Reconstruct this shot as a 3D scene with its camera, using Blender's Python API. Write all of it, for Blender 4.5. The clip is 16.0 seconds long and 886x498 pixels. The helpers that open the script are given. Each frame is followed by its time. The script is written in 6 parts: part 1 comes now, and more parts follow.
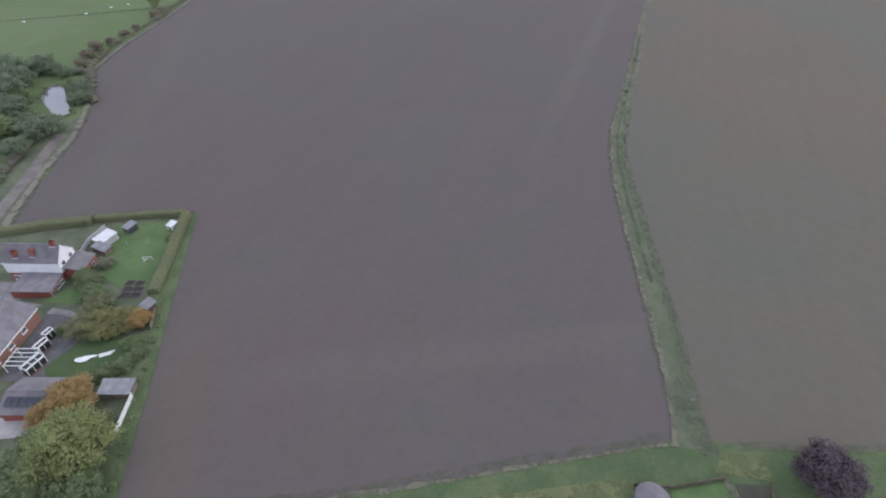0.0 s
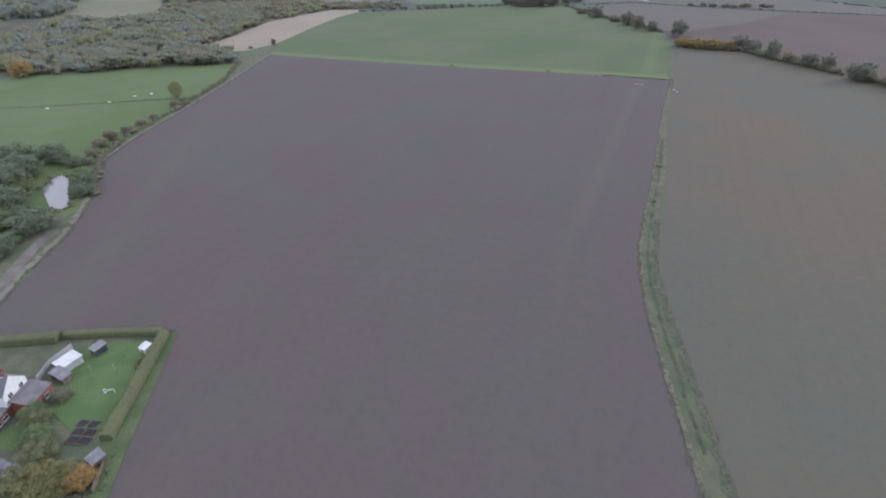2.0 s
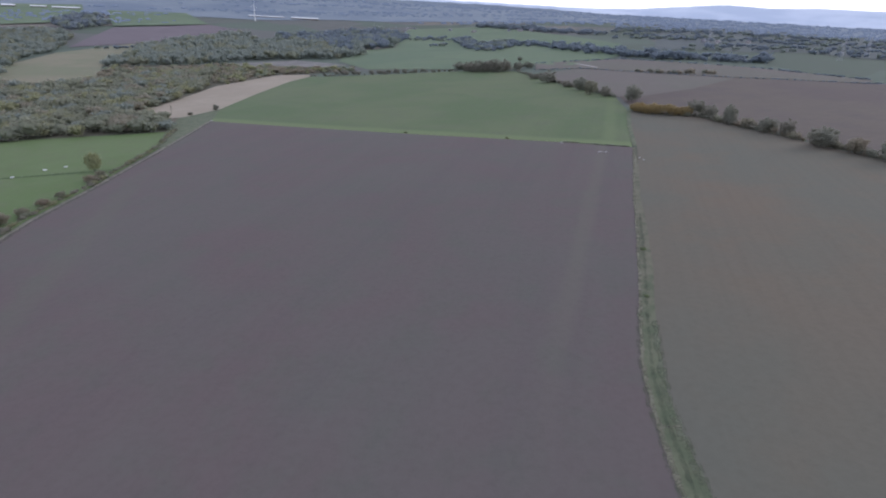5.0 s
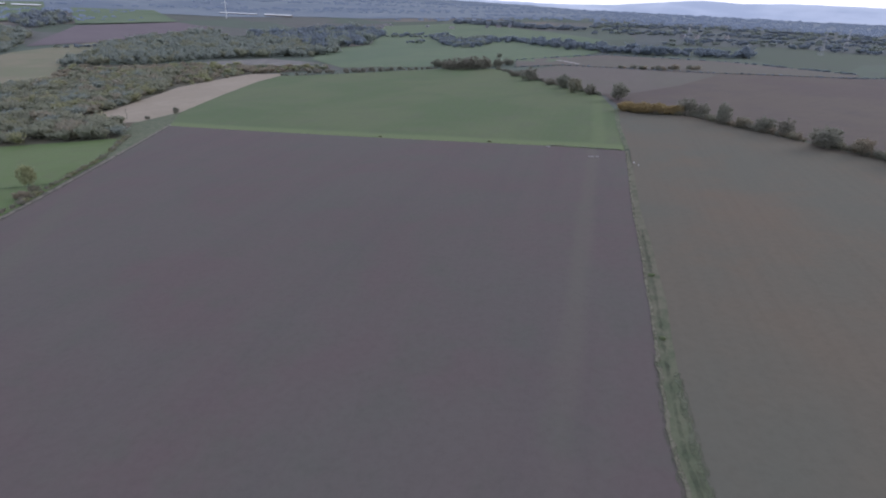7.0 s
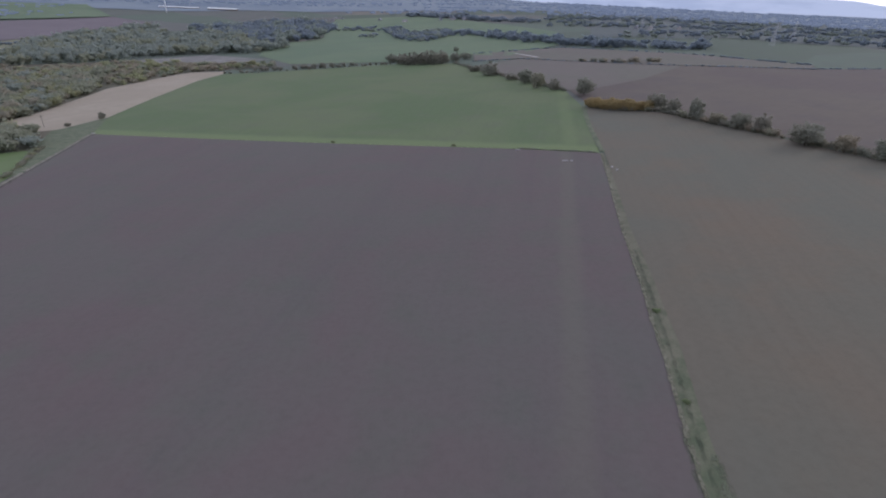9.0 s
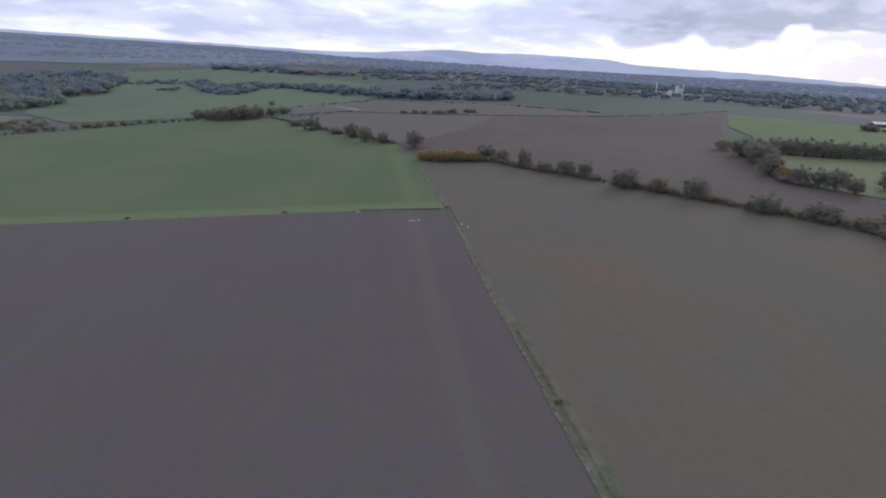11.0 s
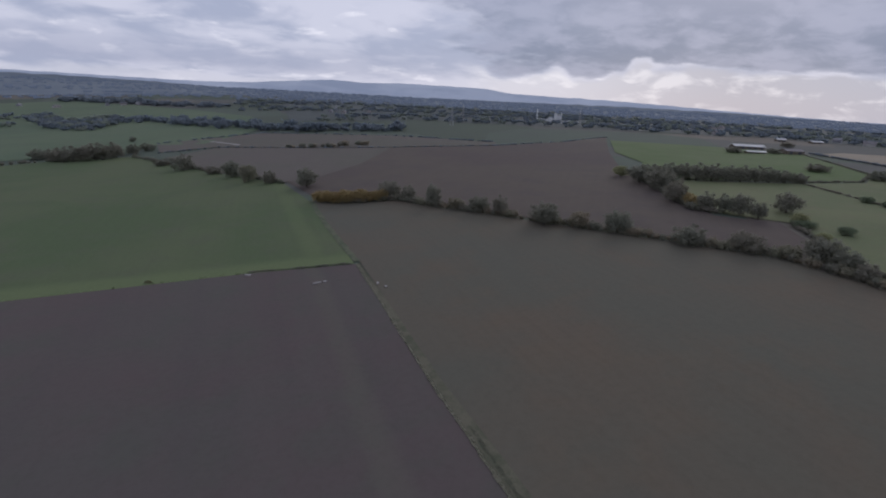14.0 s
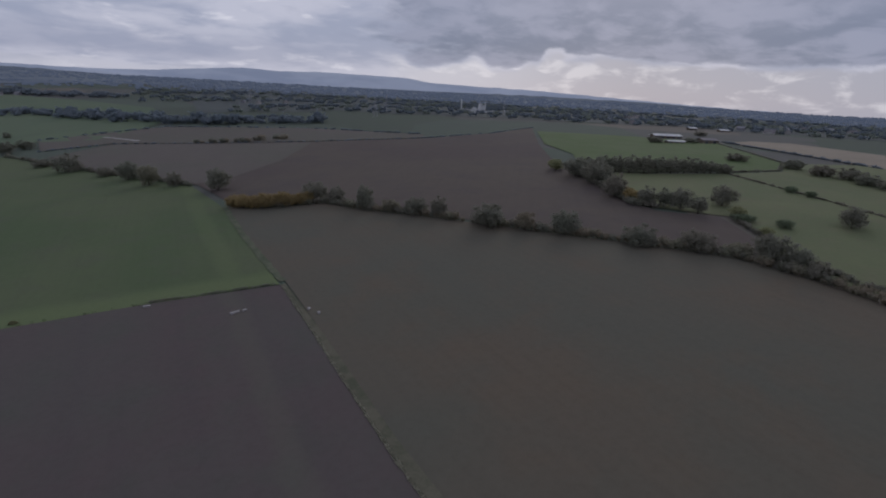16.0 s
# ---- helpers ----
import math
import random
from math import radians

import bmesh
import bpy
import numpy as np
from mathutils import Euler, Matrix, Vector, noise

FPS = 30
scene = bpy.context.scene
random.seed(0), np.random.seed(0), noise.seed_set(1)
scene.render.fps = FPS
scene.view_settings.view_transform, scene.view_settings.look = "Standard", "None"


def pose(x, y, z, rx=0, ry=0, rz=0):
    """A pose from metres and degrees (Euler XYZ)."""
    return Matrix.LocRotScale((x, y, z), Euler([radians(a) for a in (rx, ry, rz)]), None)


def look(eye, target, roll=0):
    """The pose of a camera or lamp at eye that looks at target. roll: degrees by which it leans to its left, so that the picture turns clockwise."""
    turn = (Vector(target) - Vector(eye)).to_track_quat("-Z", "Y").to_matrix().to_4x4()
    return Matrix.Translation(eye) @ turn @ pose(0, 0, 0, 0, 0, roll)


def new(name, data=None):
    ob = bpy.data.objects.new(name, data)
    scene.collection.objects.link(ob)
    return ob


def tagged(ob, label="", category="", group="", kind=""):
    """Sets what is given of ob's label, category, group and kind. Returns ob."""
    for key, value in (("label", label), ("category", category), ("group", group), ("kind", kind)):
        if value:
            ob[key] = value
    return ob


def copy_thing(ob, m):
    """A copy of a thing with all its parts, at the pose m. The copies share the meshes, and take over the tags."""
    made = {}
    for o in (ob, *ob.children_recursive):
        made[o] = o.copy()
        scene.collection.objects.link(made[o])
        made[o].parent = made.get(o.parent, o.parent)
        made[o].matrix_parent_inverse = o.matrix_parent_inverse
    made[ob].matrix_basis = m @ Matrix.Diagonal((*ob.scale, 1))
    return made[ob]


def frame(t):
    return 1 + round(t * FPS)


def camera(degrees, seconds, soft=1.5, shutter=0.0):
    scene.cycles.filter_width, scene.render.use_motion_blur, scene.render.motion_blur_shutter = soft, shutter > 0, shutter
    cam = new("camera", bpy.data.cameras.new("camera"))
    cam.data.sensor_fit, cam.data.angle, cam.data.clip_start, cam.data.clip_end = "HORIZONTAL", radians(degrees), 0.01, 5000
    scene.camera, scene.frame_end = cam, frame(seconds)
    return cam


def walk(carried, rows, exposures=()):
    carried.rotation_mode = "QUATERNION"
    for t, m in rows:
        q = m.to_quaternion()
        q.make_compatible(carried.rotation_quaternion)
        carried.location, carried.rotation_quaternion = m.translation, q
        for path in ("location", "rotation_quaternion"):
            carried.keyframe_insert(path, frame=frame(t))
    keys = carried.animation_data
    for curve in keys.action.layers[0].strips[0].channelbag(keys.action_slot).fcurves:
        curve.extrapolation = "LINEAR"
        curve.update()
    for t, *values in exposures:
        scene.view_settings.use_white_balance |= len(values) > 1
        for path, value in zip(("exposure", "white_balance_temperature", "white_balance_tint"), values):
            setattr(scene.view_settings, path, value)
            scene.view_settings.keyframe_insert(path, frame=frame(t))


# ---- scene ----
cam = camera(80.6, 16.0, soft=2.0)
PATH = [
    (0, (-1.599, 8.662, 80.912), (-1.77, 10.189, 79.631), 1.9),
    (0.5, (-1.765, 13.834, 81.184), (-1.955, 15.354, 79.897), 2.0),
    (1, (-2.339, 18.996, 81.528), (-2.547, 20.526, 80.257), 2.2),
    (1.5, (-3.248, 24.366, 81.863), (-3.491, 26.016, 80.759), 2.3),
    (2, (-4.3, 30.023, 81.553), (-4.548, 31.709, 80.505), 2.5),
    (2.5, (-5.102, 35.959, 81.201), (-5.357, 37.699, 80.249), 2.5),
    (3, (-6.281, 41.976, 80.707), (-6.535, 43.766, 79.852), 2.6),
    (3.5, (-7.338, 48.066, 80.249), (-7.579, 49.857, 79.392), 2.7),
    (4, (-8.053, 54.304, 79.847), (-8.278, 56.097, 78.99), 2.7),
    (4.5, (-8.08, 60.058, 79.048), (-8.273, 61.854, 78.191), 3.0),
    (5, (-8.513, 66.598, 78.513), (-8.628, 68.403, 77.658), 3.1),
    (7.5, (-9.882, 103.201, 76.096), (-9.925, 105.004, 75.231), 2.9),
    (8, (-10.534, 110.836, 75.93), (-10.567, 112.637, 75.061), 2.8),
    (10.5, (-13.52, 152.096, 73.622), (-12.986, 153.821, 72.763), 3.9),
    (11, (-12.642, 160.303, 73.606), (-11.927, 162.043, 72.927), 3.6),
    (11.5, (-11.918, 168.435, 73.288), (-11.025, 170.142, 72.752), 3.6),
    (12, (-11.38, 175.979, 73.298), (-10.372, 177.621, 72.763), 3.5),
    (12.5, (-10.069, 182.044, 73.403), (-9.002, 183.648, 72.864), 3.4),
    (13, (-8.798, 188.197, 73.563), (-7.715, 189.788, 73.018), 3.4),
    (13.5, (-7.06, 194.18, 73.79), (-5.975, 195.766, 73.237), 3.3),
    (14, (-5.133, 199.867, 73.964), (-4.048, 201.452, 73.404), 3.2),
    (14.5, (-2.57, 205.501, 74.175), (-1.49, 207.086, 73.608), 3.1),
    (15, (0.461, 211.663, 74.361), (1.621, 213.189, 73.79), 3.0),
    (15.5, (3.101, 218.094, 74.668), (4.368, 219.532, 74.095), 3.0),
    (16, (5.686, 225.031, 74.971), (6.988, 226.434, 74.39), 3.3),
]
EXPOSURES = ((0.0, 1.5, 6400, 10), (2.0, 1.54, 6300, 11), (5.0, 1.24, 6260, 12.5), (8.0, 1.09, 6320, 13.5), (11.0, 0.84, 6330, 13.5), (12.5, 0.43, 6370, 12.5), (14.5, 0.08, 6400, 12.5), (16.0, -0.15, 6400, 12.5))
walk(cam, [(t, look(eye, to, roll)) for t, eye, to, roll in PATH], EXPOSURES)


# ---- shape of the land ----
def smooth(a, b, x):
    k = min(1.0, max(0.0, (x - a) / (b - a)))
    return k * k * (3 - 2 * k)


def land(x, y):
    """Height of the ground: it falls to the west, and rises to a far rim."""
    reach = 480.0 if x > 0 else 600.0
    z = 0.0837 * reach * math.tanh(x / reach) - 11.0 * math.tanh(y / 700.0)
    k = smooth(1500, 4300, math.hypot(x, y - 100))
    return z * (1 - k) + 52.0 * k


# ---- world, sun ----
class Graph:
    """Short hand for node trees."""

    def __init__(self, tree):
        self.nodes, self.links = tree.nodes, tree.links

    def put(self, socket, value):
        if isinstance(value, bpy.types.NodeSocket):
            self.links.new(value, socket)
        elif value is not None:
            socket.default_value = value

    def math(self, op, a, b=None, c=None, clamp=False):
        n = self.nodes.new("ShaderNodeMath")
        n.operation, n.use_clamp = op, clamp
        for s, v in zip(n.inputs, (a, b, c)):
            self.put(s, v)
        return n.outputs[0]

    def step(self, x, lo, hi):
        n = self.nodes.new("ShaderNodeMapRange")
        n.interpolation_type = "SMOOTHSTEP"
        self.put(n.inputs["Value"], x)
        self.put(n.inputs["From Min"], lo)
        self.put(n.inputs["From Max"], hi)
        return n.outputs[0]

    def mix(self, k, a, b, blend="MIX"):
        n = self.nodes.new("ShaderNodeMix")
        n.data_type, n.blend_type = "RGBA", blend
        self.put(n.inputs[0], k)
        for s, v in ((n.inputs[6], a), (n.inputs[7], b)):
            self.put(s, (*v, 1.0) if isinstance(v, tuple) and len(v) == 3 else v)
        return n.outputs[2]

    def noise(self, vector, scale, detail=4.0, rough=0.55, warp=0.0):
        n = self.nodes.new("ShaderNodeTexNoise")
        self.put(n.inputs["Vector"], vector)
        n.inputs["Scale"].default_value, n.inputs["Detail"].default_value = scale, detail
        n.inputs["Roughness"].default_value, n.inputs["Distortion"].default_value = rough, warp
        return n.outputs["Fac"]

    def vec(self, op, a, b):
        n = self.nodes.new("ShaderNodeVectorMath")
        n.operation = op
        self.put(n.inputs[0], a)
        self.put(n.inputs[1], b)
        return n.outputs["Value"] if op == "DOT_PRODUCT" else n.outputs["Vector"]

    def combine(self, x, y, z=0.0):
        n = self.nodes.new("ShaderNodeCombineXYZ")
        for s, v in zip(n.inputs, (x, y, z)):
            self.put(s, v)
        return n.outputs[0]


SUN_AZIMUTH, SUN_HEIGHT = 60.0, 24.0  # degrees clockwise from +y; above the horizon


def make_world():
    world = bpy.data.worlds.new("overcast_sky")
    world.use_nodes = True
    scene.world = world
    g = Graph(world.node_tree)
    back = g.nodes["Background"]
    sky = g.nodes.new("ShaderNodeTexSky")
    sky.sky_type, sky.sun_disc = "NISHITA", False
    sky.sun_elevation, sky.sun_rotation = radians(SUN_HEIGHT), radians(SUN_AZIMUTH)
    clear = g.mix(1.0, sky.outputs[0], (0.10, 0.10, 0.10), "MULTIPLY")
    way = g.nodes.new("ShaderNodeTexCoord").outputs["Generated"]
    part_xyz = g.nodes.new("ShaderNodeSeparateXYZ")
    g.links.new(way, part_xyz.inputs[0])
    dx, dy, dz = part_xyz.outputs
    azimuth = g.math("ARCTAN2", dx, dy)
    up = g.math("ARCSINE", dz)
    flat = g.combine(g.math("MULTIPLY", azimuth, 3.6), g.math("MULTIPLY", up, 9.0))
    # a cloud deck seen in perspective: folds get thinner towards the horizon
    far_off = g.math("ADD", g.math("MAXIMUM", dz, 0.0), 0.20)
    deck = g.combine(g.math("DIVIDE", dx, far_off), g.math("DIVIDE", dy, far_off))
    big = g.noise(deck, 1.2, 6.0, 0.5, 0.3)
    mid = g.noise(deck, 2.6, 6.0, 0.52, 0.35)
    wisp = g.noise(deck, 3.4, 6.0, 0.52, 0.3)
    fine = g.noise(flat, 3.6, 9.0, 0.58, 0.35)
    lump = g.noise(flat, 2.1, 4.0, 0.5, 0.2)
    # pale stratus with blue-grey folds and bright thin places
    tone = g.step(g.math("ADD", g.math("MULTIPLY", big, 0.55), g.math("MULTIPLY", mid, 0.45)), 0.40, 0.58)
    cloud = g.mix(tone, (0.340, 0.378, 0.505), (0.540, 0.558, 0.668))
    cloud = g.mix(g.math("MULTIPLY", g.step(wisp, 0.55, 0.68), g.math("ADD", 0.12, g.math("MULTIPLY", tone, 0.55))), cloud, (0.81, 0.81, 0.885))
    west = g.math("SUBTRACT", 1.0, g.step(azimuth, 0.40, 0.66))
    fold = g.math("MULTIPLY", g.math("MULTIPLY", g.step(up, 0.018, 0.034), g.math("SUBTRACT", 1.0, g.step(up, 0.050, 0.085))), west)
    cloud = g.mix(g.math("MULTIPLY", fold, g.math("ADD", 0.15, g.math("MULTIPLY", mid, 0.75))), cloud, (0.335, 0.365, 0.490))
    # a heavy grey bank with hanging lobes in the east; its base height by azimuth
    base_ramp = g.nodes.new("ShaderNodeValToRGB")
    base_ramp.color_ramp.interpolation = "EASE"
    stops = ((0.40, 0.062), (0.60, 0.064), (0.64, 0.060), (0.69, 0.043), (0.74, 0.048), (0.785, 0.061), (0.82, 0.046), (0.85, 0.046),
             (0.895, 0.056), (0.918, 0.070), (0.934, 0.071), (0.950, 0.064), (1.06, 0.066), (1.25, 0.063), (1.40, 0.068))
    marks = base_ramp.color_ramp.elements
    for k, (az, el) in enumerate(stops):
        mark = marks[k] if k < 2 else marks.new(1.0)
        mark.position, mark.color = (az - 0.4) / 1.0, (el * 4, el * 4, el * 4, 1.0)
    g.put(base_ramp.inputs[0], g.math("SUBTRACT", azimuth, 0.4, clamp=True))
    base = g.math("MULTIPLY", base_ramp.outputs[0], 0.25)
    ragged = g.math("ADD", g.math("MULTIPLY", g.math("SUBTRACT", fine, 0.5), 0.030), g.math("MULTIPLY", g.math("SUBTRACT", lump, 0.5), 0.026))
    over = g.math("SUBTRACT", g.math("ADD", up, ragged), base)
    reach = g.math("ADD", g.math("SUBTRACT", azimuth, 0.70), g.math("ADD", g.math("MULTIPLY", g.math("MAXIMUM", g.math("SUBTRACT", up, 0.06), 0.0), 0.9), g.math("MULTIPLY", g.math("SUBTRACT", mid, 0.5), 0.7)))
    heavy = g.math("MULTIPLY", g.step(over, -0.001, 0.008), g.step(reach, -0.12, 0.05))
    heavy = g.math("MULTIPLY", heavy, g.math("SUBTRACT", 1.0, g.step(azimuth, 2.0, 2.6)))
    dark = g.mix(g.step(g.math("ADD", g.math("MULTIPLY", fine, 0.55), g.math("MULTIPLY", mid, 0.45)), 0.42, 0.60), (0.168, 0.206, 0.308), (0.282, 0.312, 0.430))
    dark = g.mix(g.math("MULTIPLY", g.step(over, 0.03, 0.11), 0.45), dark, (0.335, 0.362, 0.470))
    cloud = g.mix(g.math("MULTIPLY", heavy, 0.95), cloud, dark)
    # the bright gap under the clouds
    low = g.math("SUBTRACT", 1.0, g.step(over, -0.010, 0.003))
    thin = g.math("MULTIPLY", g.math("SUBTRACT", 1.0, g.step(g.math("ADD", up, ragged), 0.008, 0.022)), 0.6)
    low = g.math("MAXIMUM", g.math("MULTIPLY", low, g.step(azimuth, 0.60, 0.70)), thin)
    gap = g.mix(g.step(azimuth, 0.70, 1.10), (0.56, 0.572, 0.655), (0.385, 0.40, 0.485))
    gap = g.mix(g.math("MULTIPLY", g.step(fine, 0.50, 0.66), 0.45), gap, (0.84, 0.835, 0.885))
    cloud = g.mix(low, cloud, gap)
    # brighter overhead
    cloud = g.mix(g.step(up, 0.22, 0.8), cloud, (0.335, 0.35, 0.41))
    g.put(back.inputs["Color"], g.mix(0.96, clear, cloud))
    back.inputs["Strength"].default_value = 1.0


make_world()
sun = new("sun", bpy.data.lights.new("sun", "SUN"))
sun.data.energy, sun.data.angle, sun.data.color = 0.5, radians(25), (1.0, 0.94, 0.86)
a, h = radians(SUN_AZIMUTH), radians(SUN_HEIGHT)
sun.matrix_world = look((0, 0, 300), (-300 * math.sin(a) * math.cos(h), -300 * math.cos(a) * math.cos(h), 300 - 300 * math.sin(h)))
tagged(sun, kind="structure")


# ---- materials ----
def blank(name, rough=0.9, metal=0.0):
    m = bpy.data.materials.new(name)
    m.use_nodes = True
    g = Graph(m.node_tree)
    b = g.nodes["Principled BSDF"]
    b.inputs["Roughness"].default_value, b.inputs["Metallic"].default_value = rough, metal
    if "Specular IOR Level" in b.inputs:
        b.inputs["Specular IOR Level"].default_value = 0.25
    return m, g, b


def place_of(g):
    return g.nodes.new("ShaderNodeTexCoord").outputs["Object"]


def bumped(g, b, height, strength, distance):
    n = g.nodes.new("ShaderNodeBump")
    n.inputs["Strength"].default_value, n.inputs["Distance"].default_value = strength, distance
    g.put(n.inputs["Height"], height)
    g.put(b.inputs["Normal"], n.outputs[0])


def mottled(name, dark, light, big=0.05, small=0.8, rough=0.9, relief=0.3, random_tone=0.0, contrast=(0.35, 0.65)):
    """A matt surface with blotches and grain; scales are per metre."""
    m, g, b = blank(name, rough)
    p = place_of(g)
    n1, n2 = g.noise(p, big, 5), g.noise(p, small, 6, 0.65)
    colour = g.mix(g.step(n1, *contrast), dark, light)
    colour = g.mix(g.math("MULTIPLY", g.step(n2, 0.3, 0.75), 0.5), colour, g.mix(1.0, colour, (0.55, 0.55, 0.55), "MULTIPLY"))
    if random_tone:
        r = g.nodes.new("ShaderNodeObjectInfo").outputs["Random"]
        colour = g.mix(g.math("MULTIPLY", r, random_tone), colour, g.mix(1.0, colour, (0.45, 0.42, 0.42), "MULTIPLY"))
    g.put(b.inputs["Base Color"], colour)
    bumped(g, b, n2, relief, 0.3)
    return m


def field_material(name, tones, stripe_way, stripe_gap, stripe_depth, big=0.012, grain=0.5, extra=None, relief=0.22):
    """Farmland: three tones in broad drifts, drill lines along stripe_way, and crumbs."""
    m, g, b = blank(name, 0.95)
    p = place_of(g)
    drift = g.noise(p, big, 5, 0.55, 0.5)
    patch = g.noise(p, big * 5.5, 5, 0.6)
    crumb = g.noise(p, grain, 6, 0.7)
    colour = g.mix(g.step(drift, 0.36, 0.62), tones[0], tones[1])
    colour = g.mix(g.math("MULTIPLY", g.step(patch, 0.42, 0.75), 0.6), colour, tones[2])
    across = g.vec("DOT_PRODUCT", p, (-math.cos(stripe_way), math.sin(stripe_way), 0.0))
    ahead = g.vec("DOT_PRODUCT", p, (math.sin(stripe_way), math.cos(stripe_way), 0.0))
    drill = g.noise(g.combine(g.math("MULTIPLY", across, 1.0 / stripe_gap), g.math("MULTIPLY", ahead, 0.006)), 1.0, 3.0, 0.6)
    colour = g.mix(g.math("MULTIPLY", g.step(drill, 0.35, 0.75), stripe_depth * 1.1), colour, g.mix(1.0, colour, (0.7, 0.7, 0.72), "MULTIPLY"))
    if extra:
        colour = extra(g, p, colour, patch)
    colour = g.mix(g.math("MULTIPLY", g.step(crumb, 0.35, 0.8), 0.20), colour, g.mix(1.0, colour, (0.5, 0.5, 0.5), "MULTIPLY"))
    g.put(b.inputs["Base Color"], colour)
    bumped(g, b, crumb, relief, 0.25)
    return m


def broken(name, dark, light, lo, hi, scale=0.3, most=0.9):
    """Thin, patchy growth or marks: bare gaps let the ground under it show."""
    m, g, b = blank(name, 0.95)
    p = place_of(g)
    n1, n2 = g.noise(p, 0.22, 4), g.noise(p, 1.9, 5, 0.65)
    g.put(b.inputs["Base Color"], g.mix(g.math("ADD", g.math("MULTIPLY", g.step(n1, 0.3, 0.7), 0.6), g.math("MULTIPLY", n2, 0.4)), dark, light))
    bumped(g, b, n2, 0.5, 0.3)
    gaps = g.math("ADD", g.math("MULTIPLY", g.noise(p, scale, 5, 0.65, 0.6), 0.7), g.math("MULTIPLY", n2, 0.3))
    thin = g.nodes.new("ShaderNodeBsdfTransparent")
    both = g.nodes.new("ShaderNodeMixShader")
    g.put(both.inputs[0], g.math("MULTIPLY", g.step(gaps, lo, hi), most))
    g.links.new(thin.outputs[0], both.inputs[1])
    g.links.new(b.outputs[0], both.inputs[2])
    g.links.new(both.outputs[0], g.nodes["Material Output"].inputs["Surface"])
    return m


def beside(g, p, spot, way, reach, sway):
    """1 on the line through spot along way (a unit vector), falling to 0 at reach."""
    off = g.vec("DOT_PRODUCT", g.vec("SUBTRACT", p, (*spot, 0.0)), (way[1], -way[0], 0.0))
    return g.math("SUBTRACT", 1.0, g.step(g.math("ABSOLUTE", g.math("ADD", off, sway)), reach * 0.15, reach))


def headland(g, p, colour, patch):
    """Broad sowing bouts, the paler drilled bands beside the edges, and brown growth by the gardens."""
    sway = g.math("MULTIPLY", g.math("SUBTRACT", patch, 0.5), 6.0)
    north = g.vec("DOT_PRODUCT", p, (0.0, 1.0, 0.0))
    east = g.vec("DOT_PRODUCT", p, (1.0, 0.0, 0.0))
    bout = g.noise(g.combine(g.math("MULTIPLY", g.vec("DOT_PRODUCT", p, (-0.977, 0.213, 0.0)), 0.075), g.math("MULTIPLY", g.vec("DOT_PRODUCT", p, (0.213, 0.977, 0.0)), 0.004)), 1.0, 3.0, 0.6)
    out = g.mix(g.math("MULTIPLY", g.step(bout, 0.50, 0.68), 0.13), colour, (0.128, 0.120, 0.112))
    out = g.mix(g.math("MULTIPLY", g.math("SUBTRACT", 1.0, g.step(bout, 0.34, 0.48)), 0.15), out, (0.094, 0.080, 0.088))
    damp = g.noise(p, 0.0065, 4.0, 0.5, 0.4)
    out = g.mix(g.math("MULTIPLY", g.step(damp, 0.52, 0.68), 0.26), out, (0.092, 0.103, 0.094))
    band = g.math("MULTIPLY", beside(g, p, (37, 272), (0.235, 0.972), 5.5, sway), g.step(north, 130.0, 220.0))
    out = g.mix(g.math("MULTIPLY", band, 0.34), out, (0.140, 0.134, 0.110))
    band = g.math("MULTIPLY", beside(g, p, (5, 77.5), (0.975, 0.222), 7.0, sway), g.step(east, -60.0, -30.0))
    out = g.mix(g.math("MULTIPLY", band, 0.26), out, (0.145, 0.128, 0.118))
    band = g.math("MULTIPLY", beside(g, p, (-165, 238), (-0.35, 0.937), 9.0, sway), g.math("SUBTRACT", 1.0, g.step(north, 300.0, 380.0)))
    out = g.mix(g.math("MULTIPLY", band, 0.30), out, (0.118, 0.124, 0.098))
    band = beside(g, p, (-57, 62), (-0.32, 0.947), 9.0, sway)
    band = g.math("MULTIPLY", band, g.math("SUBTRACT", 1.0, g.step(north, 62.0, 92.0)))
    return g.mix(g.math("MULTIPLY", band, 0.40), out, (0.135, 0.108, 0.082))


def green_sweep(g, p, colour, patch):
    """Where the crop has come up thickest, across the middle of the field and along its west edge."""
    sway = g.math("MULTIPLY", g.math("SUBTRACT", patch, 0.5), 60.0)
    out = colour
    for (x, y), (ux, uy), half, much in (((152, 300), (0.15, -0.99), 26.0, 0.28), ((70, 290), (0.23, 0.97), 26.0, 0.25), ((95, 120), (0.96, -0.26), 80.0, 0.42)):
        off = g.vec("DOT_PRODUCT", g.vec("SUBTRACT", p, (x, y, 0.0)), (uy, -ux, 0.0))
        off = g.math("ABSOLUTE", g.math("ADD", off, sway))
        out = g.mix(g.math("MULTIPLY", g.math("SUBTRACT", 1.0, g.step(off, half * 0.1, half * 1.4)), much), out, (0.112, 0.121, 0.102))
    return out


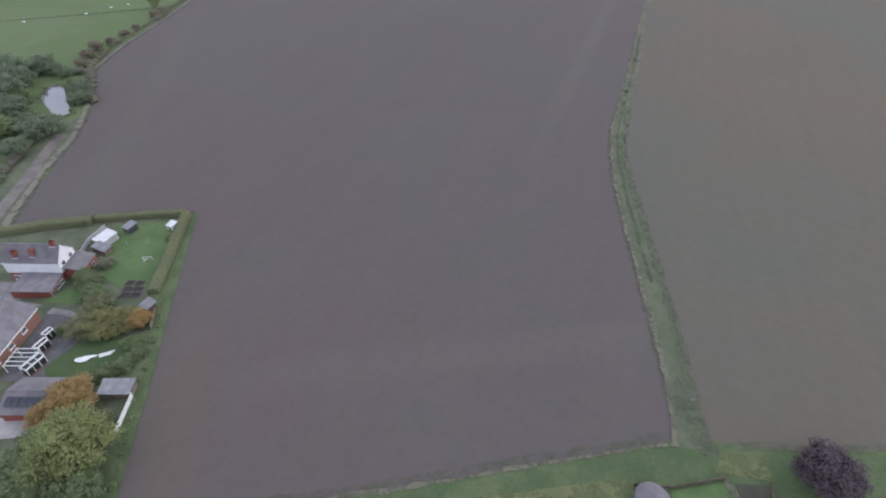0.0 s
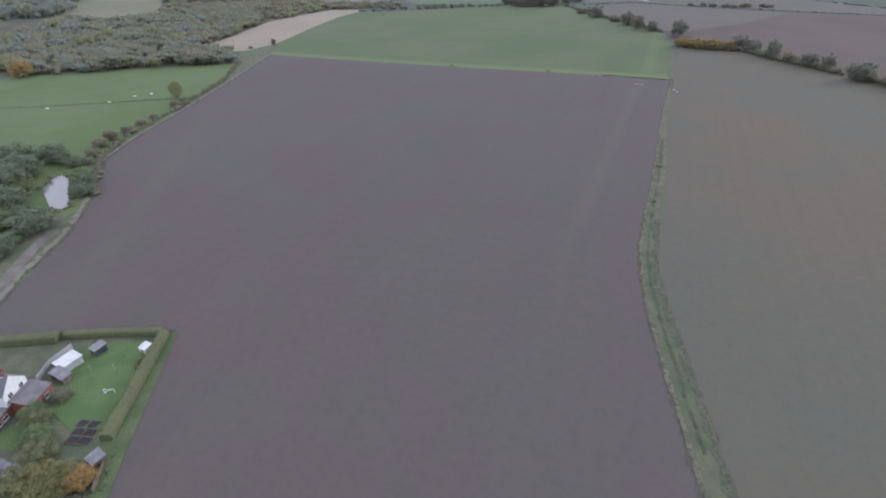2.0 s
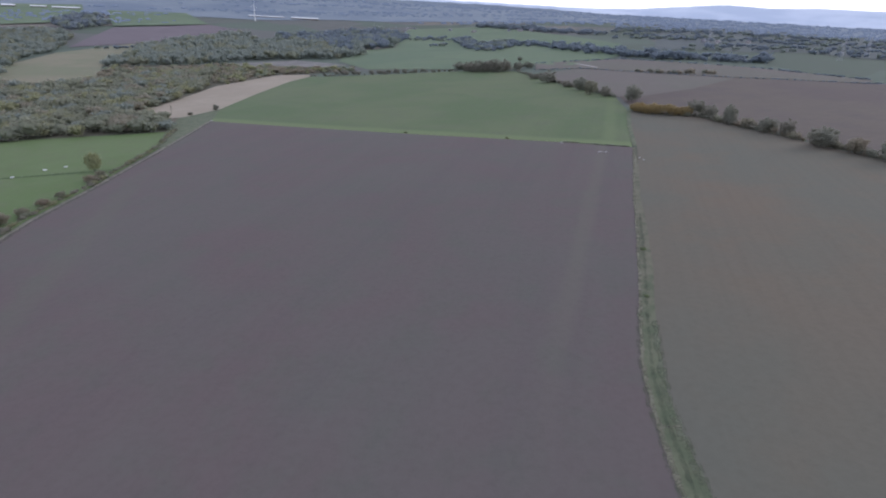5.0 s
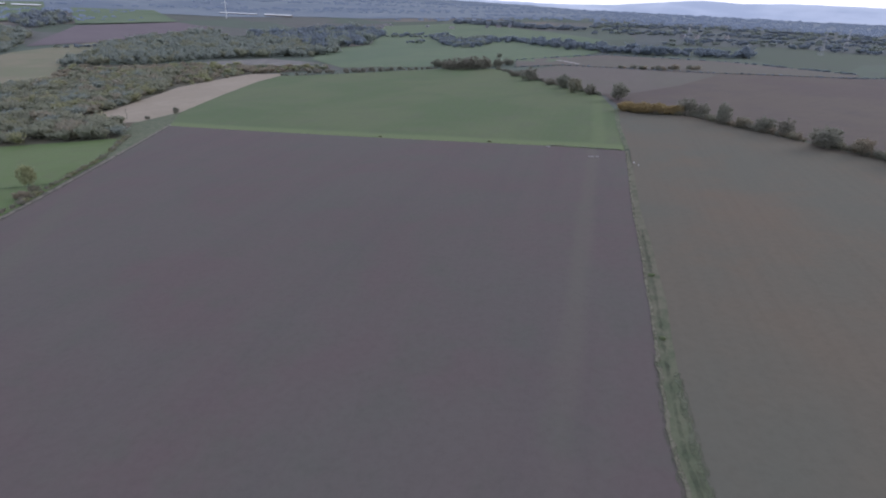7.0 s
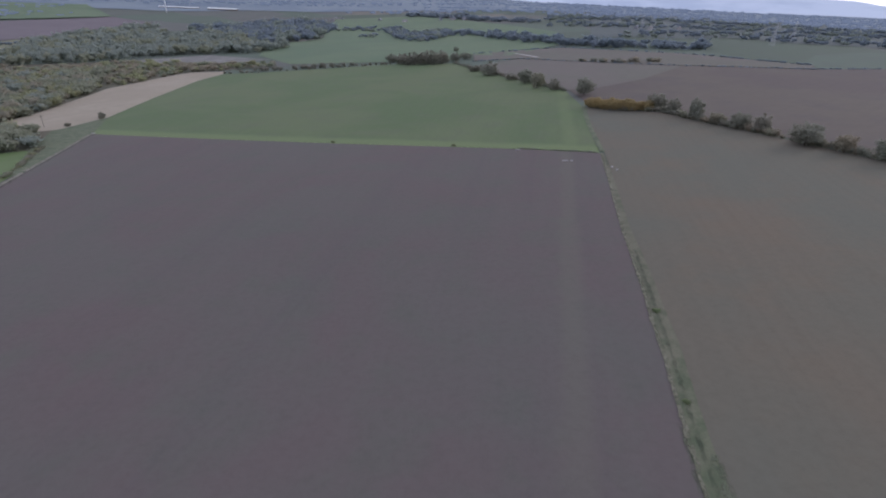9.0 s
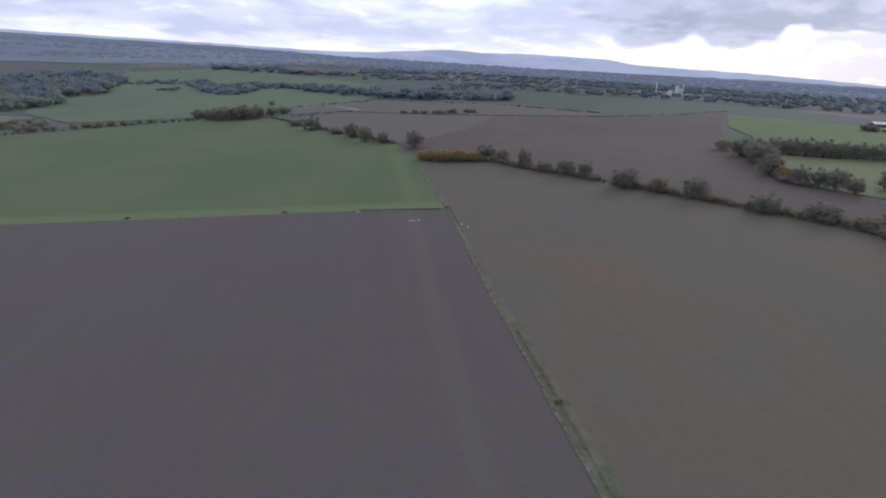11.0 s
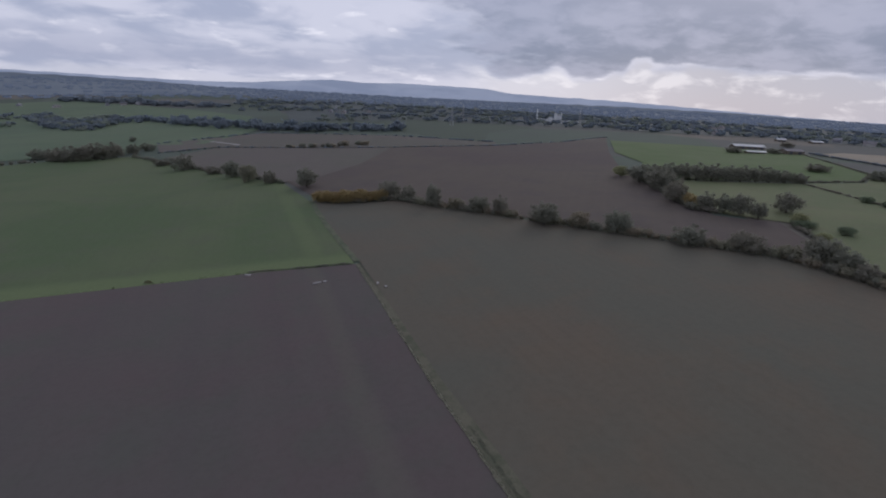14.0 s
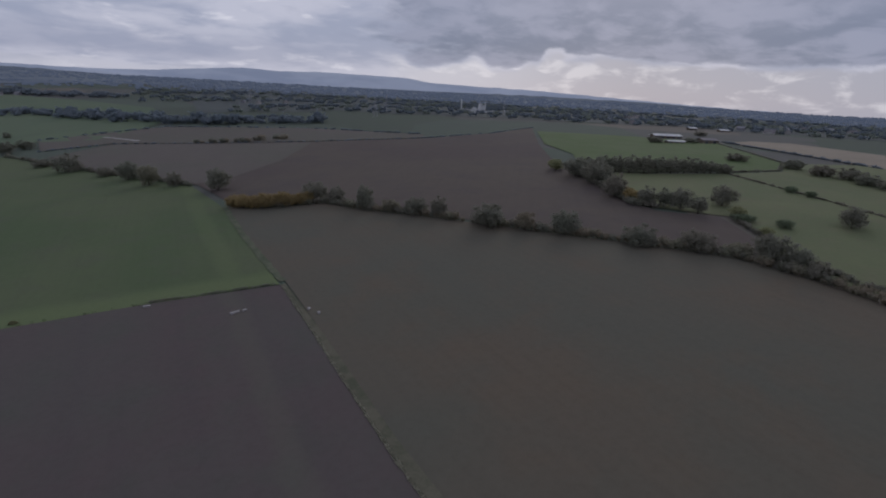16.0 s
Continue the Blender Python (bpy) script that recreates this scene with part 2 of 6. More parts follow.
def lush_edges(g, p, colour, patch):
    """Thicker grass along the south and east edges of the green field."""
    sway = g.math("MULTIPLY", g.math("SUBTRACT", patch, 0.5), 6.0)
    south = g.math("MAXIMUM", g.vec("DOT_PRODUCT", g.vec("SUBTRACT", p, (-140, 475, 0)), (0.305, 0.952, 0)), g.vec("DOT_PRODUCT", g.vec("SUBTRACT", p, (46, 416, 0)), (0.335, 0.942, 0)))
    south = g.math("ADD", south, sway)
    rim = g.math("SUBTRACT", 1.0, g.step(south, 8.0, 18.0))
    east = g.math("ABSOLUTE", g.math("ADD", g.vec("DOT_PRODUCT", g.vec("SUBTRACT", p, (74, 412, 0)), (0.979, -0.204, 0)), sway))
    band = g.math("SUBTRACT", 1.0, g.step(east, 1.5, 6.5))
    return g.mix(g.math("MAXIMUM", g.math("MULTIPLY", rim, 0.9), g.math("MULTIPLY", band, 0.40)), colour, (0.148, 0.190, 0.092))


def leaf_material(name, tones, spread=0.8):
    """Foliage: three tones, scattered leaf by leaf and from tree to tree."""
    m, g, b = blank(name, 0.85)
    b.inputs["Specular IOR Level"].default_value = 0.06
    isle = g.nodes.new("ShaderNodeNewGeometry").outputs["Random Per Island"]
    tree = g.nodes.new("ShaderNodeObjectInfo").outputs["Random"]
    colour = g.mix(g.math("MULTIPLY", g.math("ADD", isle, 0.5), 0.45), tones[0], tones[1])
    colour = g.mix(g.math("MULTIPLY", tree, spread), colour, tones[2])
    stand = g.noise(place_of(g), 0.075, 2)
    colour = g.mix(g.math("MULTIPLY", g.step(stand, 0.42, 0.62), 0.75), colour, tones[2])
    n = g.noise(place_of(g), 1.7, 4)
    colour = g.mix(g.step(n, 0.45, 0.75), colour, g.mix(1.0, colour, (0.88, 0.88, 0.88), "MULTIPLY"))
    g.put(b.inputs["Base Color"], colour)
    glow = g.nodes.new("ShaderNodeBsdfTranslucent")
    g.put(glow.inputs["Color"], colour)
    both = g.nodes.new("ShaderNodeMixShader")
    both.inputs[0].default_value = 0.52
    g.links.new(b.outputs[0], both.inputs[1])
    g.links.new(glow.outputs[0], both.inputs[2])
    g.links.new(both.outputs[0], g.nodes["Material Output"].inputs["Surface"])
    return m


def brick_material():
    m, g, b = blank("red_brick", 0.9)
    p = place_of(g)
    t = g.nodes.new("ShaderNodeTexBrick")
    t.inputs["Scale"].default_value = 4.0
    t.inputs["Color1"].default_value, t.inputs["Color2"].default_value = (0.30, 0.085, 0.06, 1), (0.22, 0.07, 0.055, 1)
    t.inputs["Mortar"].default_value = (0.26, 0.15, 0.12, 1)
    g.put(t.inputs["Vector"], p)
    stain = g.noise(p, 0.6, 5)
    g.put(b.inputs["Base Color"], g.mix(g.math("MULTIPLY", stain, 0.5), t.outputs[0], (0.17, 0.07, 0.06)))
    return m


def glass_material():
    m, g, b = blank("dark_window_glass", 0.08)
    b.inputs["Base Color"].default_value = (0.03, 0.035, 0.04, 1)
    b.inputs["Specular IOR Level"].default_value = 0.6
    return m


def patchwork():
    """Distant farmland: hedged parcels of pasture, plough and stubble."""
    m, g, b = blank("distant_farmland", 0.95)
    p = place_of(g)
    bent = g.vec("ADD", p, g.combine(g.math("MULTIPLY", g.noise(p, 0.003), 160.0), g.math("MULTIPLY", g.noise(p, 0.0037), 160.0)))
    v = g.nodes.new("ShaderNodeTexVoronoi")
    v.inputs["Scale"].default_value = 0.0042
    g.put(v.inputs["Vector"], bent)
    sep = g.nodes.new("ShaderNodeSeparateColor")
    g.links.new(v.outputs["Color"], sep.inputs[0])
    colour = g.mix(g.step(sep.outputs[0], 0.45, 0.50), (0.094, 0.122, 0.096), (0.116, 0.118, 0.112))
    colour = g.mix(g.step(sep.outputs[1], 0.70, 0.74), colour, (0.080, 0.105, 0.078))
    colour = g.mix(g.step(sep.outputs[2], 0.88, 0.91), colour, (0.17, 0.15, 0.13))
    n = g.noise(p, 0.02, 6, 0.6)
    colour = g.mix(g.math("MULTIPLY", g.step(n, 0.35, 0.7), 0.45), colour, (0.085, 0.098, 0.088))
    g.put(b.inputs["Base Color"], colour)
    return m


def strip_material():
    """Grass that is green in the south and straw-coloured farther north."""
    m, g, b = blank("strip_grass", 0.9)
    p = place_of(g)
    n1, n2 = g.noise(p, 0.22, 5), g.noise(p, 1.6, 6, 0.65)
    north = g.step(g.math("ADD", g.vec("DOT_PRODUCT", p, (0.0, 1.0, 0.0)), g.math("MULTIPLY", g.math("SUBTRACT", n1, 0.5), 70.0)), 165.0, 265.0)
    low = g.mix(north, (0.098, 0.120, 0.074), (0.104, 0.111, 0.076))
    high = g.mix(north, (0.138, 0.152, 0.098), (0.160, 0.152, 0.112))
    colour = g.mix(g.step(n1, 0.35, 0.65), low, high)
    colour = g.mix(g.math("MULTIPLY", g.step(n2, 0.3, 0.75), 0.45), colour, g.mix(1.0, colour, (0.58, 0.58, 0.58), "MULTIPLY"))
    g.put(b.inputs["Base Color"], colour)
    bumped(g, b, n2, 0.6, 0.3)
    return m


STRIP_GRASS = strip_material()
SOIL = field_material("ploughed_soil", ((0.120, 0.096, 0.096), (0.115, 0.103, 0.098), (0.102, 0.104, 0.091)), 0.12, 5.2, 0.05, extra=headland)
CROP = field_material("thin_winter_crop", ((0.143, 0.120, 0.093), (0.127, 0.121, 0.097), (0.152, 0.121, 0.090)), 0.22, 3.0, 0.14, big=0.009, extra=green_sweep)
SOIL_FAR = field_material("distant_ploughed_soil", ((0.108, 0.087, 0.082), (0.123, 0.103, 0.088), (0.096, 0.082, 0.082)), 0.9, 4.0, 0.15, big=0.006, grain=0.12)
GREEN = field_material("green_winter_wheat", ((0.099, 0.140, 0.070), (0.122, 0.152, 0.082), (0.117, 0.135, 0.086)), 0.26, 3.0, 0.10, big=0.010, extra=lush_edges)
PASTURE = field_material("pasture_grass", ((0.104, 0.155, 0.061), (0.124, 0.171, 0.077), (0.124, 0.145, 0.079)), 0.7, 5.0, 0.05, big=0.016)
PASTURE_DULL = field_material("dull_pasture_grass", ((0.144, 0.173, 0.092), (0.171, 0.193, 0.104), (0.177, 0.171, 0.108)), 0.7, 5.0, 0.05, big=0.016)
# pasture green with added blue in place of haze
PASTURE_FAR = field_material("haze_tinted_pasture_grass", ((0.108, 0.156, 0.098), (0.131, 0.177, 0.109), (0.129, 0.156, 0.108)), 0.7, 9.0, 0.08, big=0.006)
STUBBLE = field_material("pale_stubble", ((0.300, 0.258, 0.205), (0.330, 0.285, 0.228), (0.268, 0.236, 0.185)), 0.5, 3.0, 0.16, big=0.02)
STUBBLE_GREEN = field_material("greening_stubble", ((0.21, 0.195, 0.135), (0.17, 0.18, 0.115), (0.20, 0.18, 0.13)), 0.5, 6.0, 0.10, big=0.012)
FALLOW = field_material("thin_fallow", ((0.139, 0.123, 0.112), (0.129, 0.124, 0.105), (0.148, 0.134, 0.116)), 0.5, 6.0, 0.10, big=0.01)
# the mauve cast is haze put into the red-brown tones
MAROON = field_material("haze_tinted_red_brown_plough", ((0.142, 0.120, 0.135), (0.156, 0.130, 0.145), (0.13, 0.112, 0.125)), 0.5, 6.0, 0.08, big=0.01)
ROUGH_GRASS = mottled("rough_grass", (0.100, 0.124, 0.078), (0.148, 0.162, 0.108), 0.22, 1.6, relief=0.6)
VERGE_GRASS = mottled("green_verge_grass", (0.085, 0.124, 0.058), (0.125, 0.160, 0.080), 0.16, 1.6, relief=0.6)
DRY_GRASS = broken("dry_pale_grass", (0.145, 0.145, 0.104), (0.198, 0.190, 0.145), 0.34, 0.58, 0.4)
PALE_EDGE = broken("bleached_field_edge", (0.185, 0.172, 0.142), (0.245, 0.228, 0.192), 0.28, 0.50, 0.3)
GREY_TUSSOCK = broken("grey_green_tussocks", (0.100, 0.120, 0.080), (0.145, 0.154, 0.110), 0.42, 0.60, 0.22)
DITCH = broken("damp_ditch", (0.050, 0.062, 0.045), (0.080, 0.092, 0.068), 0.36, 0.66, 0.25, 0.45)
YELLOW_GRASS = broken("yellow_long_grass", (0.125, 0.150, 0.070), (0.190, 0.200, 0.100), 0.38, 0.58, 0.25)
GREEN_FRINGE = broken("thin_green_fringe", (0.092, 0.122, 0.070), (0.135, 0.158, 0.098), 0.36, 0.72, 0.5, 0.55)
LAWN = mottled("mown_lawn", (0.098, 0.158, 0.062), (0.126, 0.186, 0.078), 0.2, 2.5, relief=0.3)
# lawn with shade put into its colour; also plain dark grass in the pasture
LAWN_DARK = mottled("shaded_lawn_and_dark_grass", (0.062, 0.100, 0.042), (0.085, 0.125, 0.055), 0.2, 2.5, relief=0.3)
# blue-grey stands in for haze and lowers contrast with the woods
HEATH = mottled("dark_haze_tinted_heath", (0.082, 0.100, 0.104), (0.104, 0.121, 0.118), 0.006, 0.05)
SCRUB_FLOOR = mottled("scrub_floor", (0.075, 0.078, 0.055), (0.13, 0.115, 0.085), 0.03, 0.4)
GREY_SCRUB = mottled("grey_dead_grass", (0.16, 0.155, 0.15), (0.22, 0.21, 0.20), 0.03, 0.3)
TRACK = mottled("stony_track", (0.16, 0.145, 0.13), (0.22, 0.20, 0.185), 0.2, 2.0)
PAVING = mottled("grey_paving", (0.20, 0.20, 0.21), (0.30, 0.29, 0.29), 0.4, 3.0)
DARK_PAVING = mottled("dark_weathered_paving", (0.115, 0.115, 0.125), (0.165, 0.160, 0.165), 0.4, 3.0)
DUG_SOIL = mottled("dark_dug_soil", (0.040, 0.038, 0.040), (0.065, 0.060, 0.060), 0.8, 4.0)
CONCRETE = mottled("pale_concrete_yard", (0.36, 0.34, 0.34), (0.48, 0.46, 0.45), 0.3, 2.5)
SLATE = mottled("grey_roof_slate", (0.195, 0.185, 0.205), (0.265, 0.25, 0.27), 0.4, 3.5, 0.7, 0.4, 0.4)
FELT = mottled("weathered_shed_roof", (0.26, 0.26, 0.29), (0.36, 0.36, 0.39), 0.6, 4.0, 0.7, 0.2, 0.3)
BRICK = brick_material()
RENDER = mottled("white_render", (0.80, 0.81, 0.83), (0.88, 0.88, 0.89), 0.4, 5.0, 0.8, 0.1)
WHITE = mottled("white_painted_plastic", (0.74, 0.75, 0.77), (0.84, 0.84, 0.84), 1.0, 6.0, 0.45, 0.05)
TIMBER = mottled("weathered_timber", (0.16, 0.13, 0.10), (0.27, 0.23, 0.19), 0.8, 7.0, 0.85, 0.4, 0.4)
BARK = mottled("bark", (0.045, 0.038, 0.032), (0.09, 0.075, 0.06), 0.8, 6.0, 0.95, 0.8)
GLASS = glass_material()
METAL = mottled("galvanised_sheet", (0.42, 0.43, 0.45), (0.55, 0.56, 0.58), 0.2, 2.0, 0.5, 0.1)
WHITE_ROOF = mottled("white_sheet_roof", (0.66, 0.68, 0.70), (0.80, 0.81, 0.82), 0.1, 1.0, 0.6, 0.1)
PANEL = mottled("dark_panel", (0.05, 0.055, 0.075), (0.075, 0.08, 0.10), 0.5, 5.0, 0.35, 0.1)
LEAF_DARK = leaf_material("dark_autumn_leaves", ((0.225, 0.241, 0.199), (0.303, 0.310, 0.249), (0.285, 0.264, 0.221)))
LEAF_OLIVE = leaf_material("olive_leaves", ((0.239, 0.276, 0.152), (0.329, 0.352, 0.199), (0.292, 0.286, 0.182)))
LEAF_BROWN = leaf_material("russet_leaves", ((0.303, 0.256, 0.204), (0.373, 0.312, 0.238), (0.280, 0.293, 0.222)))
LEAF_ORANGE = leaf_material("orange_leaves", ((0.428, 0.304, 0.146), (0.528, 0.381, 0.185), (0.402, 0.323, 0.178)), 0.4)
LEAF_GOLD = leaf_material("dull_golden_leaves", ((0.362, 0.284, 0.145), (0.443, 0.351, 0.182), (0.349, 0.284, 0.155)), 0.4)
LEAF_GOLDEN_GREEN = leaf_material("yellowing_olive_leaves", ((0.258, 0.269, 0.129), (0.342, 0.346, 0.165), (0.317, 0.264, 0.151)), 0.3)
LEAF_YELLOW = leaf_material("yellow_green_leaves", ((0.296, 0.339, 0.157), (0.416, 0.447, 0.215), (0.296, 0.339, 0.184)), 0.3)
LEAF_RED = leaf_material("copper_leaves", ((0.158, 0.130, 0.148), (0.216, 0.173, 0.193), (0.178, 0.146, 0.167)), 0.2)
LEAF_HEDGE = leaf_material("clipped_hedge_leaves", ((0.254, 0.277, 0.157), (0.327, 0.338, 0.205), (0.249, 0.270, 0.165)), 0.2)
LEAF_GREEN = leaf_material("shrub_leaves", ((0.204, 0.279, 0.146), (0.293, 0.363, 0.198), (0.258, 0.279, 0.170)), 0.5)
LEAF_POND = leaf_material("blue_green_leaves", ((0.191, 0.249, 0.165), (0.263, 0.312, 0.214), (0.233, 0.266, 0.189)), 0.5)
LEAF_WOOD = leaf_material("woodland_leaves", ((0.251, 0.308, 0.220), (0.352, 0.392, 0.278), (0.320, 0.324, 0.249)))
LEAF_WOOD_PALE = leaf_material("pale_woodland_leaves", ((0.319, 0.342, 0.196), (0.410, 0.425, 0.243), (0.339, 0.338, 0.213)))
LEAF_WOOD_BROWN = leaf_material("brown_woodland_leaves", ((0.345, 0.298, 0.229), (0.424, 0.362, 0.277), (0.345, 0.328, 0.260)))
LEAF_WOOD_DARK = leaf_material("dark_woodland_leaves", ((0.263, 0.315, 0.279), (0.356, 0.400, 0.351), (0.315, 0.347, 0.310)))
# the blue in these far leaf tones is painted haze
LEAF_FAR = leaf_material("haze_tinted_wood_leaves", ((0.227, 0.276, 0.327), (0.286, 0.339, 0.385), (0.261, 0.296, 0.337)))
LEAF_FAR_DARK = leaf_material("dark_haze_tinted_wood_leaves", ((0.212, 0.264, 0.312), (0.267, 0.321, 0.366), (0.250, 0.286, 0.321)))
WATER, wg, wb = blank("pond_water", 0.06)
wb.inputs["Base Color"].default_value = (0.10, 0.105, 0.10, 1)
wb.inputs["Specular IOR Level"].default_value = 0.6
bumped(wg, wb, wg.noise(place_of(wg), 1.5, 3), 0.05, 0.05)


# haze is put into the colour; emission adds its airlight
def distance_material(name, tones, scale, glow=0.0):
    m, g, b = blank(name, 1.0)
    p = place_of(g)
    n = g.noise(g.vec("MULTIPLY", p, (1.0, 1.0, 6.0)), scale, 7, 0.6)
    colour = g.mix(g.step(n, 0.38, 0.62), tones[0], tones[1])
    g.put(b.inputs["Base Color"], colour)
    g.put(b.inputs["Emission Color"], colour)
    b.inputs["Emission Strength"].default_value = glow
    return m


# blue tones and glow imitate haze over land, hills and woods
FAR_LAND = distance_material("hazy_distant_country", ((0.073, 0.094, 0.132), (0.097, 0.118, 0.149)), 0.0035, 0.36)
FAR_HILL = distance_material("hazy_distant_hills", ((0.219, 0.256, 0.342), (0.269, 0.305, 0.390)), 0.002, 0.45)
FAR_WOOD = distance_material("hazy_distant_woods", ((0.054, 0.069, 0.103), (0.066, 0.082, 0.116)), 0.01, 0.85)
FARM = patchwork()


# ---- mesh helpers ----
def part(name, bm, material, parent=None, label=""):
    """Links a bmesh as one mesh object, under parent if there is one."""
    me = bpy.data.meshes.new(name)
    bm.to_mesh(me)
    bm.free()
    me.materials.append(material)
    ob = new(name, me)
    if parent:
        ob.parent = parent
    if label:
        ob["label"] = label
    return ob


def raw_part(name, verts, faces, material, parent=None, label=""):
    me = bpy.data.meshes.new(name)
    me.from_pydata(verts, [], faces)
    me.materials.append(material)
    ob = new(name, me)
    if parent:
        ob.parent = parent
    if label:
        ob["label"] = label
    return ob


def thing(name, x, y, z, turn=0.0, label="", category="", group=""):
    ob = new(name)
    ob.empty_display_size = 0.5
    ob.matrix_world = pose(x, y, z, 0, 0, turn)
    return tagged(ob, label, category, group)


def box(bm, x0, x1, y0, y1, z0, z1, bevel=0.0):
    m = Matrix.Translation(((x0 + x1) / 2, (y0 + y1) / 2, (z0 + z1) / 2)) @ Matrix.Diagonal((x1 - x0, y1 - y0, z1 - z0, 1))
    made = bmesh.ops.create_cube(bm, size=1, matrix=m)
    if bevel:
        edges = list({e for v in made["verts"] for e in v.link_edges})
        bmesh.ops.bevel(bm, geom=edges, offset=bevel, segments=1, affect="EDGES")
    return bm


def slab(x0, x1, y0, y1, z0, z1, bevel=0.0):
    return box(bmesh.new(), x0, x1, y0, y1, z0, z1, bevel)


def lift(x, y):
    return 0.12 + 0.0005 * math.hypot(x, y - 100)


def sheet(name, outline, material, cell=25.0, up=0.0, label="", category="field"):
    """A parcel of ground that follows the land."""
    bm = bmesh.new()
    bm.faces.new([bm.verts.new((x, y, 0)) for x, y in outline])
    xs, ys = [p[0] for p in outline], [p[1] for p in outline]
    for axis, lo, hi in ((0, min(xs), max(xs)), (1, min(ys), max(ys))):
        step = max(cell, (hi - lo) / 40)
        for k in range(1, int((hi - lo) / step) + 1):
            co, no = [0, 0, 0], [0, 0, 0]
            co[axis], no[axis] = lo + k * step + 0.013, 1
            bmesh.ops.bisect_plane(bm, geom=bm.verts[:] + bm.edges[:] + bm.faces[:], plane_co=co, plane_no=no)
    bmesh.ops.triangulate(bm, faces=bm.faces[:])
    bmesh.ops.recalc_face_normals(bm, faces=bm.faces[:])
    if bm.faces and sum(f.normal.z for f in bm.faces) < 0:
        bmesh.ops.reverse_faces(bm, faces=bm.faces[:])
    for v in bm.verts:
        v.co.z = land(v.co.x, v.co.y) + lift(v.co.x, v.co.y) + up
    return tagged(part(name, bm, material), label, category, kind="structure")


def dense(points, step):
    out = []
    for (x0, y0), (x1, y1) in zip(points, points[1:]):
        n = max(1, int(math.hypot(x1 - x0, y1 - y0) / step))
        out += [(x0 + (x1 - x0) * k / n, y0 + (y1 - y0) * k / n) for k in range(n)]
    return out + [points[-1]]


def sides(points, half, wobble=0.0, rng=random):
    out = []
    for k, (x, y) in enumerate(points):
        (xa, ya), (xb, yb) = points[max(0, k - 1)], points[min(len(points) - 1, k + 1)]
        d = math.hypot(xb - xa, yb - ya) or 1.0
        nx, ny = -(yb - ya) / d, (xb - xa) / d
        a, b = half * (1 + rng.uniform(-wobble, wobble)), half * (1 + rng.uniform(-wobble, wobble))
        out.append(((x + nx * a, y + ny * a), (x - nx * b, y - ny * b), (nx, ny)))
    return out


def ribbon(name, points, width, material, up=0.06, label="", category="path", wobble=0.35, step=3.0):
    pts = dense(points, step)
    verts, faces = [], []
    for left, right, _ in sides(pts, width / 2, wobble):
        for x, y in (left, right):
            verts.append((x, y, land(x, y) + lift(x, y) + up))
    for k in range(len(pts) - 1):
        faces.append((2 * k, 2 * k + 1, 2 * k + 3, 2 * k + 2))
    return tagged(raw_part(name, verts, faces, material), label, category, kind="structure")


def leaf_cloud(rng, centres, radii, count, size, squash=1.0):
    """Arrays of small bent leaf sprays on the skins of lobes."""
    centres, radii = np.array(centres, float), np.array(radii, float)
    pick = rng.choice(len(centres), count, p=radii**2 / (radii**2).sum())
    way = rng.normal(size=(count, 3))
    way /= np.linalg.norm(way, axis=1)[:, None]
    where = centres[pick] + way * (radii[pick] * (0.45 + 0.85 * rng.random(count) ** 0.6))[:, None] * (1, 1, squash)
    a = rng.normal(size=(count, 3))
    a /= np.linalg.norm(a, axis=1)[:, None]
    b = np.cross(a, way + 0.5 * rng.normal(size=(count, 3)))
    b /= np.linalg.norm(b, axis=1)[:, None] + 1e-9
    s = (size * rng.uniform(0.6, 1.4, count))[:, None]
    verts = np.stack([where - a * s, where + b * s * 0.6, where + a * s, where - b * s * 0.6 + way * s * 0.3], 1).reshape(-1, 3)
    faces = np.arange(4 * count).reshape(-1, 4)
    return verts, faces


def lobes_mesh(rng, centres, radii, detail=2, squash=1.0, rough=0.22):
    """Uneven lobes that fill a crown."""
    verts, faces, base = [], [], 0
    for c, r in zip(centres, radii):
        bm = bmesh.new()
        bmesh.ops.create_icosphere(bm, subdivisions=max(1, detail), radius=1)
        shift = Vector(rng.uniform(-50, 50, 3))
        for v in bm.verts:
            k = 1 + rough * (noise.noise(v.co * 1.7 + shift) + 0.7 * noise.noise(v.co * 4 + shift))
            verts.append((c[0] + v.co.x * r * k, c[1] + v.co.y * r * k, c[2] + v.co.z * r * k * squash))
        bm.verts.index_update()
        faces += [tuple(base + v.index for v in f.verts) for f in bm.faces]
        base += len(bm.verts)
        bm.free()
    return np.array(verts), faces


def tube(points, radii, n=7):
    verts, faces = [], []
    for (x, y, z), r in zip(points, radii):
        verts += [(x + r * math.cos(2 * math.pi * k / n), y + r * math.sin(2 * math.pi * k / n), z) for k in range(n)]
    for j in range(len(points) - 1):
        faces += [(j * n + k, j * n + (k + 1) % n, (j + 1) * n + (k + 1) % n, (j + 1) * n + k) for k in range(n)]
    faces.append(tuple(reversed(range(n))))
    faces.append(tuple((len(points) - 1) * n + k for k in range(n)))
    return verts, faces


def softened(ob):
    ob.data.polygons.foreach_set("use_smooth", [True] * len(ob.data.polygons))
    return ob


